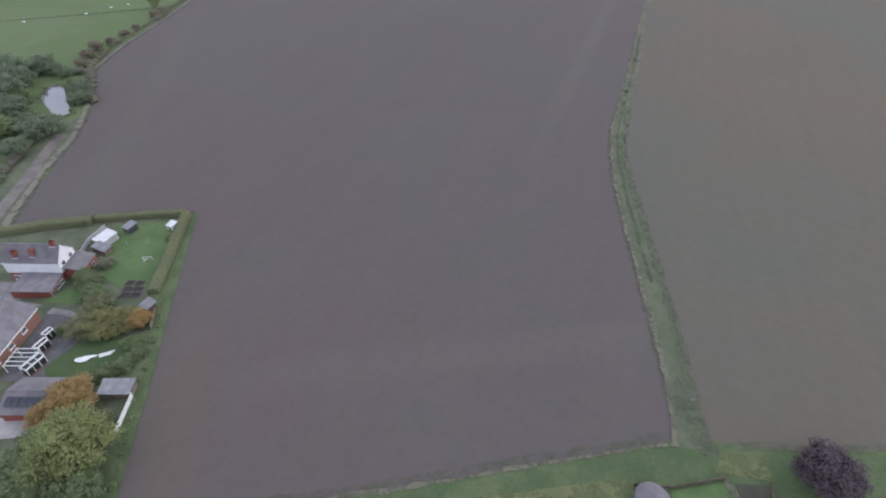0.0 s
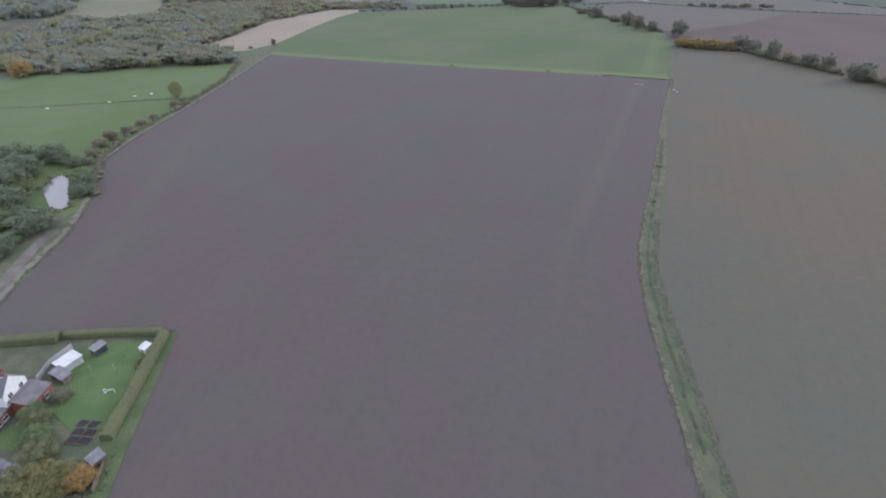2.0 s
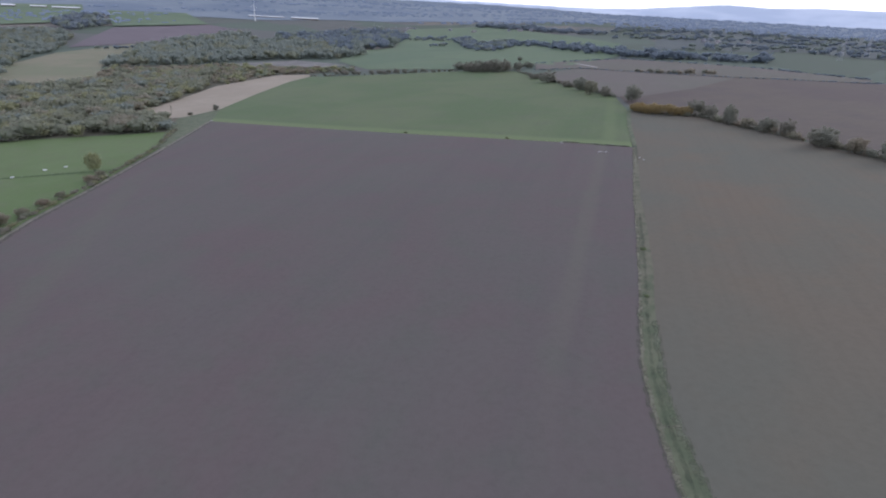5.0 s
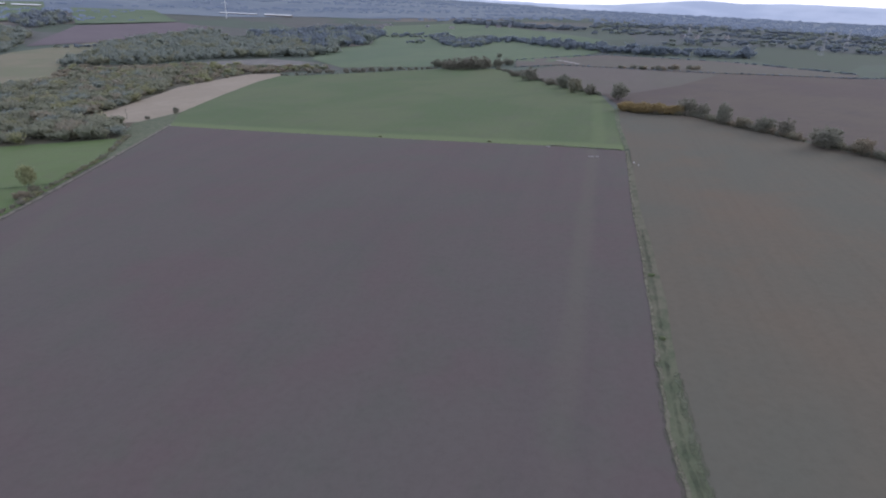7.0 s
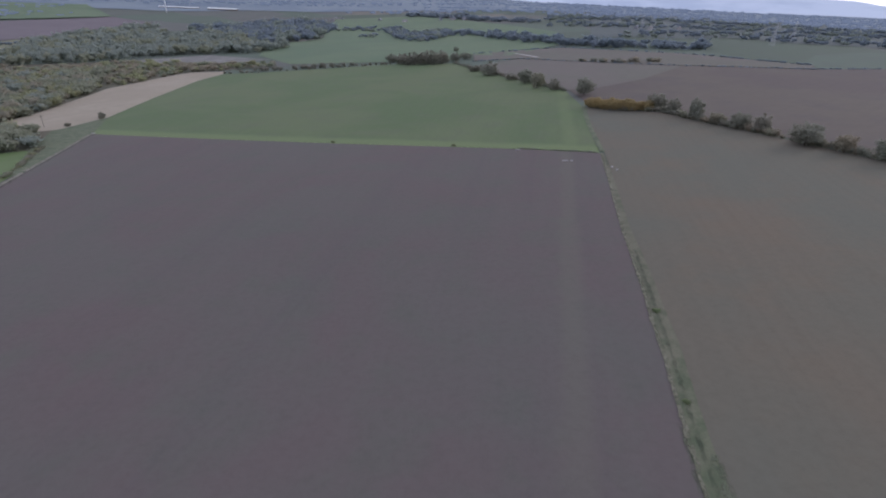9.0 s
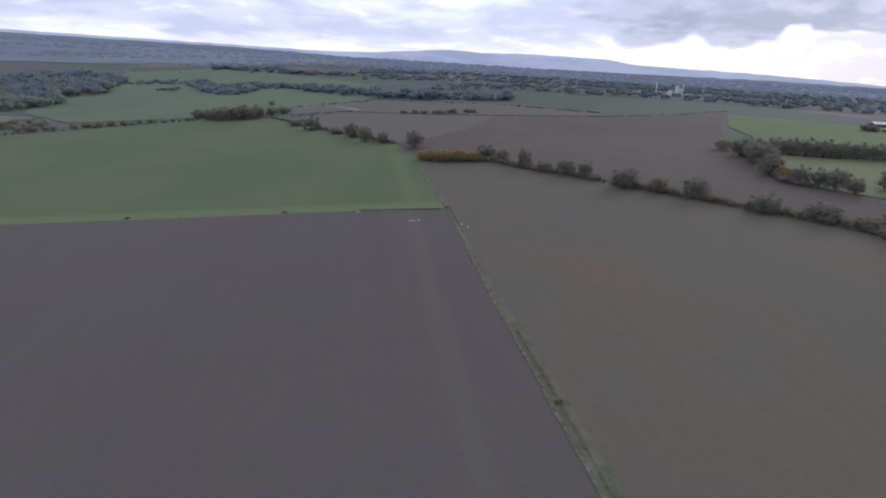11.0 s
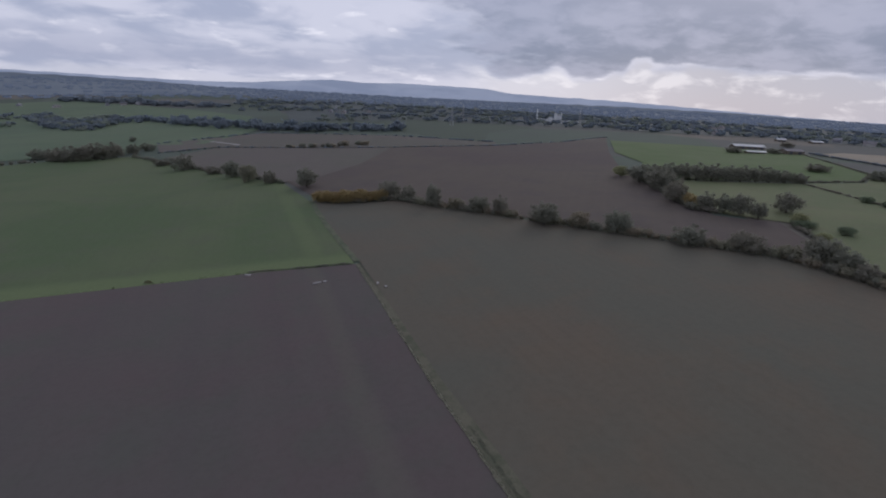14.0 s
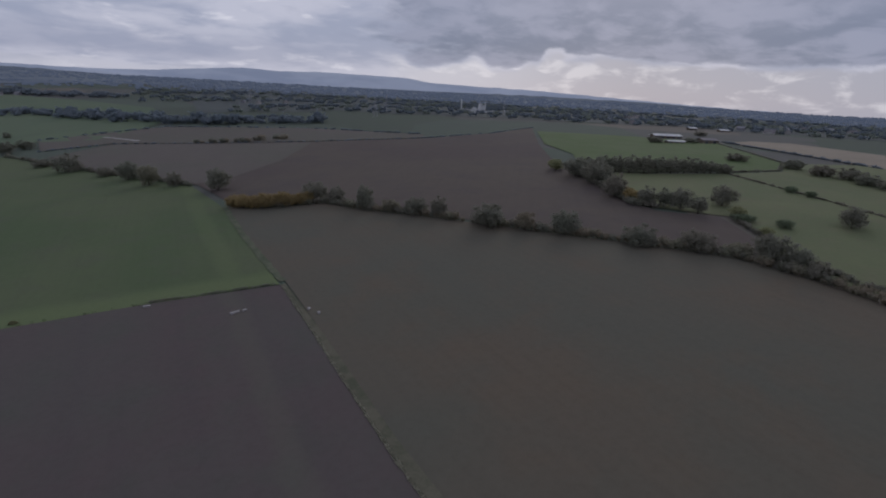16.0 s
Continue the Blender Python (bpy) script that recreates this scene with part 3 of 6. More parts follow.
def tree_proto(seed, leaves, spread=1.0, lobes=9, count=700, size=0.055, low=0.22, trunk_r=0.028, thin=0.82):
    """A tree of height 1 and crown width about 1, far below the ground until it is copied."""
    rng = np.random.default_rng(seed)
    root = thing("tree", 0, 0, -900)
    # lobes on a dome: a core, then a spiral of smaller ones over it
    mid, tall = (low + 0.96) / 2, (0.96 - low) / 2
    centres, radii = [(0, 0, mid)], [min(tall, 0.36) * 0.9]
    lobes = int(lobes * 1.7)
    for k in range(lobes):
        up = 1 - (1.92 if low <= 0.06 else 1.5) * (k + 0.5) / lobes
        ring, ang = math.sqrt(max(0.0, 1 - up * up)), 2.39996 * k + seed
        push = rng.uniform(0.62, 1.14)
        r = rng.uniform(0.09, 0.18)
        centres.append((ring * math.cos(ang) * (0.47 * spread - r * 0.72) * push, ring * math.sin(ang) * (0.47 * spread - r * 0.72) * push, mid + up * (tall - r * 0.72) * push))
        radii.append(r)
    # a broken inner mass, then loose sprays through and over the lobes
    lv, lf = lobes_mesh(rng, centres, [r * (0.62 if k else 0.92) * thin for k, r in enumerate(radii)], 2, 1.0, 0.4)
    qv, qf = leaf_cloud(rng, centres, radii, int(count * 2.2), size * 0.66)
    verts = np.concatenate([lv, qv])
    faces = lf + [tuple(int(i) + len(lv) for i in f) for f in qf]
    raw_part("crown", verts.tolist(), faces, leaves, root)
    tv, tf = tube([(0, 0, -0.04), (0.005, 0, 0.1), (0.0, 0.01, 0.3), (0.01, 0.0, 0.62)], [trunk_r * 1.35, trunk_r, trunk_r * 0.8, trunk_r * 0.25])
    raw_part("trunk", tv, tf, BARK, root)
    for k in range(3):
        ang, s = 2.1 * k + 0.4, 0.24 * spread
        bv, bf = tube([(0, 0, 0.22 + 0.05 * k), (s * 0.5 * math.cos(ang), s * 0.5 * math.sin(ang), 0.38 + 0.04 * k), (s * math.cos(ang), s * math.sin(ang), 0.56 + 0.04 * k)], [trunk_r * 0.55, trunk_r * 0.4, trunk_r * 0.15], 5)
        raw_part("limb", bv, bf, BARK, root)
    return root


def plant_tree(proto, x, y, height, width, label, group="", category="tree", name="tree", sink=0.0):
    turn = (x * 37.0 + y * 91.0) % 360
    m = pose(x, y, land(x, y) - sink, 0, 0, turn) @ Matrix.Diagonal((width * 1.02, width * 1.02, height, 1))
    ob = copy_thing(proto, m)
    ob.name = name
    return tagged(ob, label, category, group)


def remove_thing(ob):
    for o in (*ob.children_recursive, ob):
        bpy.data.objects.remove(o)


def inside(x, y, poly):
    hit = False
    for (xa, ya), (xb, yb) in zip(poly, poly[1:] + poly[:1]):
        if (ya > y) != (yb > y) and x < (xb - xa) * (y - ya) / (yb - ya) + xa:
            hit = not hit
    return hit


def clump_template(seed, leaf_count, leaf_size, detail=1):
    rng = np.random.default_rng(seed)
    centres, radii = [(0, 0, 0.46)], [0.36]
    for k in range(4):
        ang = 1.571 * k + rng.uniform(-0.5, 0.5)
        far = rng.uniform(0.16, 0.30)
        centres.append((far * math.cos(ang), far * math.sin(ang), rng.uniform(0.34, 0.66)))
        radii.append(rng.uniform(0.19, 0.27))
    lv, lf = lobes_mesh(rng, centres, [r * 0.74 for r in radii], detail, 1.15, 0.45)
    qv, qf = leaf_cloud(rng, centres, [r * 1.1 for r in radii], int(leaf_count * 1.05), leaf_size * 0.92)
    return np.concatenate([lv, qv]), lf + [tuple(int(i) + len(lv) for i in f) for f in qf]


def scatter(name, spots, materials, templates, label, category, sink=0.3):
    """One object of many small trees or bushes. spots: x, y, width, height. Each takes one of the materials."""
    materials = materials if isinstance(materials, (list, tuple)) else [materials]
    rng = np.random.default_rng(len(spots))
    verts, faces, slots, base = [], [], [], 0
    for x, y, w, h in spots:
        tv, tf = templates[int(rng.integers(len(templates)))]
        ang = rng.uniform(0, 6.28)
        c, s = math.cos(ang), math.sin(ang)
        v = np.stack([(tv[:, 0] * c - tv[:, 1] * s) * w + x, (tv[:, 0] * s + tv[:, 1] * c) * w + y, tv[:, 2] * h + land(x, y) - sink], 1)
        verts.append(v)
        faces += [tuple(i + base for i in f) for f in tf]
        slots += [int(rng.integers(len(materials)))] * len(tf)
        base += len(tv)
    ob = raw_part(name, np.concatenate(verts).tolist(), faces, materials[0])
    for m in materials[1:]:
        ob.data.materials.append(m)
    ob.data.polygons.foreach_set("material_index", slots)
    softened(ob)
    return tagged(ob, label, category, kind="stuff")


def fill(poly, spacing, width, height, seed, chance=1.0):
    rng = random.Random(seed)
    xs, ys = [p[0] for p in poly], [p[1] for p in poly]
    out = []
    y = min(ys)
    while y < max(ys):
        x = min(xs)
        while x < max(xs):
            px, py = x + rng.uniform(-0.9, 0.9) * spacing, y + rng.uniform(-0.9, 0.9) * spacing
            if rng.random() < chance and inside(px, py, poly):
                k = rng.uniform(0.65, 1.25) * (1.45 if rng.random() < 0.14 else 1.0)
                out.append((px, py, width * k, height * (0.35 + 0.65 * k) * rng.uniform(0.75, 1.25)))
            x += spacing
        y += spacing
    return out


def along(points, spacing, width, height, seed, jitter=1.0, chance=1.0):
    rng = random.Random(seed)
    out = []
    for x, y in dense(points, spacing):
        if rng.random() < chance:
            k = rng.uniform(0.65, 1.35)
            out.append((x + rng.uniform(-jitter, jitter), y + rng.uniform(-jitter, jitter), width * k, height * k))
    return out


BUSH = [clump_template(s, 220, 0.070, 1) for s in (1, 2, 3)]
LOW_BUSH = [clump_template(s, 70, 0.11, 1) for s in (11, 12, 13)]
WOOD = [clump_template(s, 135, 0.084, 1) for s in (4, 5, 6, 7)]
def stand_template(seed, n=11, cards=46):
    """A small stand of many crowns, for far woods."""
    rng = np.random.default_rng(seed)
    spots = [(0.36 * math.sqrt((k + 0.5) / n) * math.cos(2.4 * k + seed), 0.36 * math.sqrt((k + 0.5) / n) * math.sin(2.4 * k + seed)) for k in range(n)]
    centres = [(x, y, rng.uniform(0.34, 0.58)) for x, y in spots]
    radii = [float(r) for r in rng.uniform(0.13, 0.21, n)]
    lv, lf = lobes_mesh(rng, centres, [r * 0.85 for r in radii], 1, 1.5, 0.5)
    qv, qf = leaf_cloud(rng, centres, radii, int(cards * 1.6), 0.045, 1.5)
    return np.concatenate([lv, qv]), lf + [tuple(int(i) + len(lv) for i in f) for f in qf]


WOOD_FAR = [stand_template(s, 5, 24) for s in (14, 15, 16)]
HAZY_STAND = [stand_template(s, 4, 5) for s in (24, 25, 26)]
WOOD_MID = [clump_template(s, 62, 0.112, 1) for s in (17, 18, 19, 20)]
TUFT = [clump_template(s, 26, 0.22, 1) for s in (8, 9)]


# ---- ground and distance ----
def make_ground():
    rings = [0.0] + [12.0 * 1.0845**k for k in range(74)]
    rings = [r for r in rings if r < 4500] + [4500, 4700]
    n = 144
    verts, faces = [(0, 100, land(0, 100))], []
    for r in rings[1:]:
        for k in range(n):
            x, y = r * math.sin(2 * math.pi * k / n), 100 + r * math.cos(2 * math.pi * k / n)
            verts.append((x, y, land(x, y)))
    faces += [(0, 1 + (k + 1) % n, 1 + k) for k in range(n)]
    for j in range(len(rings) - 2):
        a, b = 1 + j * n, 1 + (j + 1) * n
        faces += [(a + k, a + (k + 1) % n, b + (k + 1) % n, b + k) for k in range(n)]
    ob = raw_part("ground", verts, faces, FARM)
    return tagged(ob, "rolling farmland of hedged green and brown parcels", "ground", kind="structure")


make_ground()


def skyline(name, profile, radius, foot, material, jag, label):
    """A far ridge seen over the plain; profile: azimuth in degrees and angle over the horizon."""
    azs, els = zip(*profile)
    verts, faces = [], []
    n = 420
    for k in range(n + 1):
        az = azs[0] + (azs[-1] - azs[0]) * k / n
        el = float(np.interp(az, azs, els)) + jag * noise.noise(Vector((az * 0.8, 3, 0))) + 0.5 * jag * noise.noise(Vector((az * 3.1, 7, 0)))
        s, c = math.sin(radians(az)), math.cos(radians(az))
        top = 78 + math.tan(radians(el)) * radius
        for r, z in ((radius - 240, foot), (radius - 60, foot + (top - foot) * 0.8), (radius, top), (radius + 60, foot)):
            verts.append((r * s, 140 + r * c, z))
    for k in range(n):
        for j in range(3):
            a = 4 * k + j
            faces.append((a, a + 1, a + 5, a + 4))
    return tagged(raw_part(name, verts, faces, material), label, "hills", kind="structure")


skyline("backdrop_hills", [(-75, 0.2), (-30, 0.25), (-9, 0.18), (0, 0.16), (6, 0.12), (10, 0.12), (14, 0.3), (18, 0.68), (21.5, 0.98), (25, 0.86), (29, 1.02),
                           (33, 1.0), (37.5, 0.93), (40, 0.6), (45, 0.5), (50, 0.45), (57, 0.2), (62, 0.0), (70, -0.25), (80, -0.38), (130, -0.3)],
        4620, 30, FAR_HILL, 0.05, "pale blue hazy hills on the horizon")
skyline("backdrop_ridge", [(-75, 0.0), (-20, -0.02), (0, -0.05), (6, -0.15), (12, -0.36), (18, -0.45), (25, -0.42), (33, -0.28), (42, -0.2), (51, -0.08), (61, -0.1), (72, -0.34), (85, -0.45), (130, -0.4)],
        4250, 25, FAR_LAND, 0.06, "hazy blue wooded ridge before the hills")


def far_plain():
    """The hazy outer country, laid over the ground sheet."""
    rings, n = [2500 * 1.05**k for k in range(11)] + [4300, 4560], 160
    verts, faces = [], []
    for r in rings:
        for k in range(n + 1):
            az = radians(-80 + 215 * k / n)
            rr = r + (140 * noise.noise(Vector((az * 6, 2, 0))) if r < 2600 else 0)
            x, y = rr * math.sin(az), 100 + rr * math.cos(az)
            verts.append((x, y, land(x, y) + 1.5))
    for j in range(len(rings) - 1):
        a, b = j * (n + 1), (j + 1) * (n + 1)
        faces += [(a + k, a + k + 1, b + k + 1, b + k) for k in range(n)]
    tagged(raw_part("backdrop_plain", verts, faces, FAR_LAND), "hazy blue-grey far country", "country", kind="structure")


def far_heath():
    """Dark rough country between the farms and the hazy plain, in the east; haze is in its colour."""
    rings, n = [1180 * 1.06**k for k in range(14)], 80
    verts, faces = [], []
    for j, r in enumerate(rings):
        for k in range(n + 1):
            az = radians(16 + 110 * k / n)
            rr = r + (90 * noise.noise(Vector((az * 9, 5, 0))) if j == 0 else 0)
            x, y = rr * math.sin(az), 100 + rr * math.cos(az)
            verts.append((x, y, land(x, y) + 0.5))
    for j in range(len(rings) - 1):
        a, b = j * (n + 1), (j + 1) * (n + 1)
        faces += [(a + k, a + k + 1, b + k + 1, b + k) for k in range(n)]
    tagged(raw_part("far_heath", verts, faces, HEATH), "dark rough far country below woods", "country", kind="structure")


far_plain()
far_heath()


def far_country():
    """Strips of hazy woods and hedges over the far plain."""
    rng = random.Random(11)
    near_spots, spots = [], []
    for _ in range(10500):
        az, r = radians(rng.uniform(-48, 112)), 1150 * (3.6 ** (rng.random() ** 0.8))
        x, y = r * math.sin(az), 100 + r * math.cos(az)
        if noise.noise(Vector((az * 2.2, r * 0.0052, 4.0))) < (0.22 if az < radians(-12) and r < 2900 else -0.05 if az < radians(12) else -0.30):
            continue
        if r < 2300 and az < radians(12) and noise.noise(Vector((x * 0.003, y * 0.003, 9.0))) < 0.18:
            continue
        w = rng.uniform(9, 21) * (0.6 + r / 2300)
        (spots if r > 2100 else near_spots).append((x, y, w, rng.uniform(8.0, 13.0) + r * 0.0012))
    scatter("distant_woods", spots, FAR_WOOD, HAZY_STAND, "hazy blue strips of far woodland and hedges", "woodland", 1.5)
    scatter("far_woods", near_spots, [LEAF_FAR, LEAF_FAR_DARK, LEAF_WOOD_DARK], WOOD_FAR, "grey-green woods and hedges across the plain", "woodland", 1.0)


far_country()

# ---- fields ----
STRIP_WEST = [(32.0, 58.6), (33.2, 69), (33.2, 82), (32.8, 98), (32.3, 122), (32.3, 140), (33.1, 157), (35.0, 175), (38.2, 189), (41.4, 203), (45.5, 220), (49.6, 239), (54.0, 258), (61.5, 294), (65.0, 310), (75.5, 354), (86, 400)]
STRIP_EAST = [(37.9, 58.6), (38.0, 75), (38.0, 100), (37.7, 120), (37.4, 140), (37.4, 154), (38.2, 165), (41.5, 183), (44.0, 195), (47.0, 208), (52.0, 227), (56.0, 247), (60.4, 268), (66.2, 301), (78.4, 354), (88, 400)]
PLOUGH_WEST = [(-138, 109), (-151, 140), (-158, 164), (-171, 190), (-188, 216), (-201, 236), (-209, 268), (-215, 320), (-229, 408), (-246, 509)]
FRONT = [(-246, 509), (-140, 475), (-51, 446), (46, 416), (86, 401)]
HEDGE_EAST = [(118, 530), (138, 507), (160, 500), (170, 469), (184, 440), (200, 400), (214, 364), (228, 330), (240, 298), (235, 266), (227, 240), (205, 170), (180, 100)]
GARDEN_EAST = [(-56.5, 40), (-63.4, 60), (-72.6, 85), (-85.2, 120.6)]

sheet("ploughed_field", GARDEN_EAST + [(-114, 116)] + PLOUGH_WEST[:-1] + FRONT[:-1] + STRIP_WEST[::-1] + [(20, 56), (4, 51.5), (-13, 46.5), (-29, 42.5), (-45, 38)], SOIL, 25,
      label="bare ploughed brown field with faint drill lines")
sheet("winter_crop_field", STRIP_EAST[:-1] + [(88.5, 400), (112, 532)] + HEDGE_EAST + [(150, 66), (64, 61), (49, 59.5)], CROP, 25, label="brown field with a thin green winter crop")
sheet("green_field", FRONT + [(113, 536), (118, 604), (81, 701), (49, 801), (33, 852), (-20, 879), (-77, 872), (-230, 842), (-265, 843), (-276, 781), (-274, 665), (-268, 571)], GREEN, 30,
      label="even green field of young winter wheat")
sheet("stubble_field", [(-276, 781), (-274, 665), (-268, 571), (-282, 528), (-300, 520), (-356, 538), (-343, 588), (-352, 690), (-358, 738), (-334, 827), (-316, 867), (-272, 868), (-265, 843)], STUBBLE, 30, 0.1,
      label="pale straw-coloured stubble field")
sheet("west_pasture", [(-150, 146), (-172, 196), (-192, 222), (-204, 240), (-212, 270), (-218, 322), (-233, 410), (-260, 466), (-344, 438), (-424, 408), (-424, 250), (-330, 90), (-200, 60), (-150, 100), (-146, 125)], PASTURE, 30,
      label="bright green grazed pasture")
sheet("scrub_ground", [(-420, 400), (-342, 424), (-258, 460), (-248, 512), (-282, 530), (-356, 540), (-343, 590), (-358, 740), (-334, 829), (-316, 870), (-222, 900), (-220, 940), (-300, 1013), (-413, 1079), (-530, 1010), (-660, 960), (-610, 873), (-560, 700), (-720, 690), (-560, 480)],
      SCRUB_FLOOR, 40, -0.05, "brown-green floor of scrub and woodland")
sheet("dead_grass_patch", [(-483, 940), (-466, 1042), (-375, 1103), (-247, 1007), (-300, 965), (-380, 985)], GREY_SCRUB, 40, 0.1, "pale grey patch of dead grass")
sheet("far_stubble_field", [(-800, 896), (-890, 1132), (-902, 1400), (-840, 1330), (-804, 1251), (-657, 942), (-545, 770), (-640, 735), (-720, 740)], STUBBLE_GREEN, 50, 0.2, "greening stubble field on a far slope")
sheet("red_brown_field", [(-957, 1251), (-1060, 1450), (-1203, 1769), (-1033, 2056), (-857, 1945), (-869, 1598), (-905, 1420)], MAROON, 60, 0.2, "red-brown ploughed field far off")
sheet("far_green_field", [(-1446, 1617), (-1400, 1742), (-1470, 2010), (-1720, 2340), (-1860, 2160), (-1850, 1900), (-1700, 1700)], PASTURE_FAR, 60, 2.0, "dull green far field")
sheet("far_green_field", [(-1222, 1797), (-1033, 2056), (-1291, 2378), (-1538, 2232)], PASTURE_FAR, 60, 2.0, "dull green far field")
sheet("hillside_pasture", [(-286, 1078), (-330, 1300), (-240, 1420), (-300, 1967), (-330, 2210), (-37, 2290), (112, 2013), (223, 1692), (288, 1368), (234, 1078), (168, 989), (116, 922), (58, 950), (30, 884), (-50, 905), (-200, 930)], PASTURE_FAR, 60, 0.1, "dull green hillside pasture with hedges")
sheet("east_ploughed_field", [(120, 540), (140, 511), (162, 504), (172, 472), (187, 443), (203, 402), (217, 366), (231, 332), (246, 300), (256, 282), (302, 327), (290, 357), (306, 389), (335, 424), (373, 481), (410, 522), (480, 590), (660, 745), (529, 704), (409, 701), (290, 748), (210, 800), (122, 872), (60, 820), (85, 702), (122, 604)],
      SOIL_FAR, 40, label="broad brown ploughed field beyond a hedge")
sheet("fallow_corner", [(140, 606), (208, 656), (284, 742), (222, 785), (124, 868), (64, 822), (86, 704), (121, 610)], FALLOW, 40, 0.12, "dull tan corner of a ploughed field")
sheet("fallow_field", [(68, 963), (212, 1005), (355, 873), (435, 735), (409, 706), (290, 753), (210, 805), (122, 878), (60, 870)], FALLOW, 40, 0.1, "dull tan fallow field")
sheet("east_green_field", [(616, 700), (690, 590), (720, 500), (564, 373), (503, 359), (455, 392), (400, 425), (372, 462), (444, 520), (490, 590)], PASTURE, 40, 0.1, "green field before a farm")
sheet("east_pasture", [(365, 458), (397, 418), (447, 380), (500, 355), (560, 372), (640, 300), (420, 200), (260, 150), (212, 165), (232, 243), (240, 268), (258, 279), (308, 322), (297, 357), (312, 389), (340, 424)], PASTURE_DULL, 40, 0.1, "green pasture with scattered trees")
sheet("tan_field", [(730, 488), (600, 306), (640, 300), (760, 330), (830, 440), (800, 480)], STUBBLE, 50, 0.2, "pale tan stubble field far off")

# margins, strips and paths
sheet("grass_strip", STRIP_WEST + STRIP_EAST[::-1], STRIP_GRASS, 8, 0.05, "rough grass strip between two fields", "grass")
sheet("garden_bank", [(-56.5, 40), (-63.4, 60), (-72.6, 85), (-85.2, 120.6), (-88.5, 118), (-78.5, 86), (-72.6, 72.8), (-67.4, 58.9), (-60, 40)], VERGE_GRASS, 6, 0.06, "rough grass bank along gardens", "grass")
sheet("south_verge", [(-60, 40), (-45, 38), (-29, 42.5), (-13, 46.5), (4, 51.5), (20, 56), (31, 59.2), (32.5, 60.2), (39, 60.2), (49, 59.7), (64, 61.2), (150, 66.2), (150, 40), (60, 20), (-60, 10)], VERGE_GRASS, 6, 0.04, "grass verge behind gardens", "grass")
ribbon("strip_edge", [(x + 0.3, y) for x, y in STRIP_WEST], 0.95, DRY_GRASS, 0.16, "narrow pale dry-grass edge of a strip", "grass", wobble=0.6, step=1.8)
ribbon("strip_edge", [(x - 0.5, y) for x, y in STRIP_EAST[:9]], 1.5, GREY_TUSSOCK, 0.16, "grey-green tussocks at the edge of a strip", "grass", wobble=0.6, step=1.8)
ribbon("strip_fringe", [(x + 0.3, y) for x, y in STRIP_EAST[1:9]], 1.0, GREEN_FRINGE, 0.13, "thin green growth at the edge of a crop", "grass", wobble=0.55, step=2.0)
ribbon("strip_fringe", [(x - 0.4, y) for x, y in STRIP_WEST[1:10]], 1.0, GREEN_FRINGE, 0.12, "thin green growth at the edge of ploughed soil", "grass", wobble=0.55, step=2.0)
ribbon("strip_ditch", [(a[0] * 0.52 + b[0] * 0.48, a[1] * 0.52 + b[1] * 0.48) for a, b in zip(STRIP_WEST[1:14], [STRIP_EAST[k] for k in (1, 1, 2, 3, 4, 5, 6, 7, 8, 9, 10, 11, 12)])][2:], 0.9, DITCH, 0.10, "dark damp ditch along a grass strip", "ditch", wobble=0.6, step=1.5)
ribbon("path_crossing", [(33.2, 153), (37.4, 153.4)], 0.7, DRY_GRASS, 0.2, "pale trodden crossing in a grass strip", step=1.0)
sheet("strip_mouth", [(33, 62), (33.5, 70), (35.5, 73), (37.2, 69), (38.2, 63), (39.2, 58), (36.5, 57.3)], GREY_TUSSOCK, 3, 0.12, "feathery grey grass at the mouth of a strip", "grass")
ribbon("field_edge", [(x - 0.8, y) for x, y in [(-137, 106)] + PLOUGH_WEST], 1.9, PALE_EDGE, 0.16, "pale dry-grass edge of a ploughed field", "grass", wobble=0.6, step=1.8)
ribbon("field_fringe", [(x + 1.0, y) for x, y in PLOUGH_WEST], 1.8, GREEN_FRINGE, 0.11, "thin green growth at the edge of ploughed soil", "grass", wobble=0.55, step=2.0)
# flat dark ribbon added to bring out the line of the pasture fence
ribbon("pasture_ditch", [(-420, 300), (-330, 321), (-290, 333), (-245, 349), (-226, 355)], 1.7, LAWN_DARK, 0.12, "dark grassy line across a pasture", "ditch", wobble=0.4, step=2.5)
ribbon("field_edge", [(-45, 38), (-29, 42.5), (-13, 46.5), (4, 51.5), (20, 56), (31, 59)], 0.8, DRY_GRASS, 0.14, "pale dry-grass edge of a ploughed field", "grass", wobble=0.6, step=1.8)
ribbon("field_fringe", [(-45, 39), (-29, 43.5), (-13, 47.5), (4, 52.5), (20, 57), (31, 60.5)], 1.5, GREEN_FRINGE, 0.11, "thin green growth at the edge of ploughed soil", "grass", wobble=0.55, step=2.0)
ribbon("field_fringe", [(38, 59.5), (49, 60), (64, 61.6), (150, 66.6)], 1.6, GREEN_FRINGE, 0.13, "thin green growth at the edge of a crop", "grass", wobble=0.55, step=2.0)
sheet("corner_grass", [(-229, 408), (-246, 509), (-268, 571), (-286, 528), (-264, 470), (-236, 410)], ROUGH_GRASS, 12, 0.04, "rough grass at a field corner", "grass")
sheet("track_verge", [(-132, 104), (-138, 111), (-151, 141), (-158, 165), (-168, 186), (-176, 176), (-164, 135), (-152, 105), (-142, 94)], ROUGH_GRASS, 8, 0.03, "rough grass beside a farm track", "grass")
ribbon("farm_track", [(-140, 100), (-147, 117), (-154, 137), (-162, 156), (-166, 168)], 4.2, TRACK, 0.12, "stony farm track beside a field", "track", 0.12)
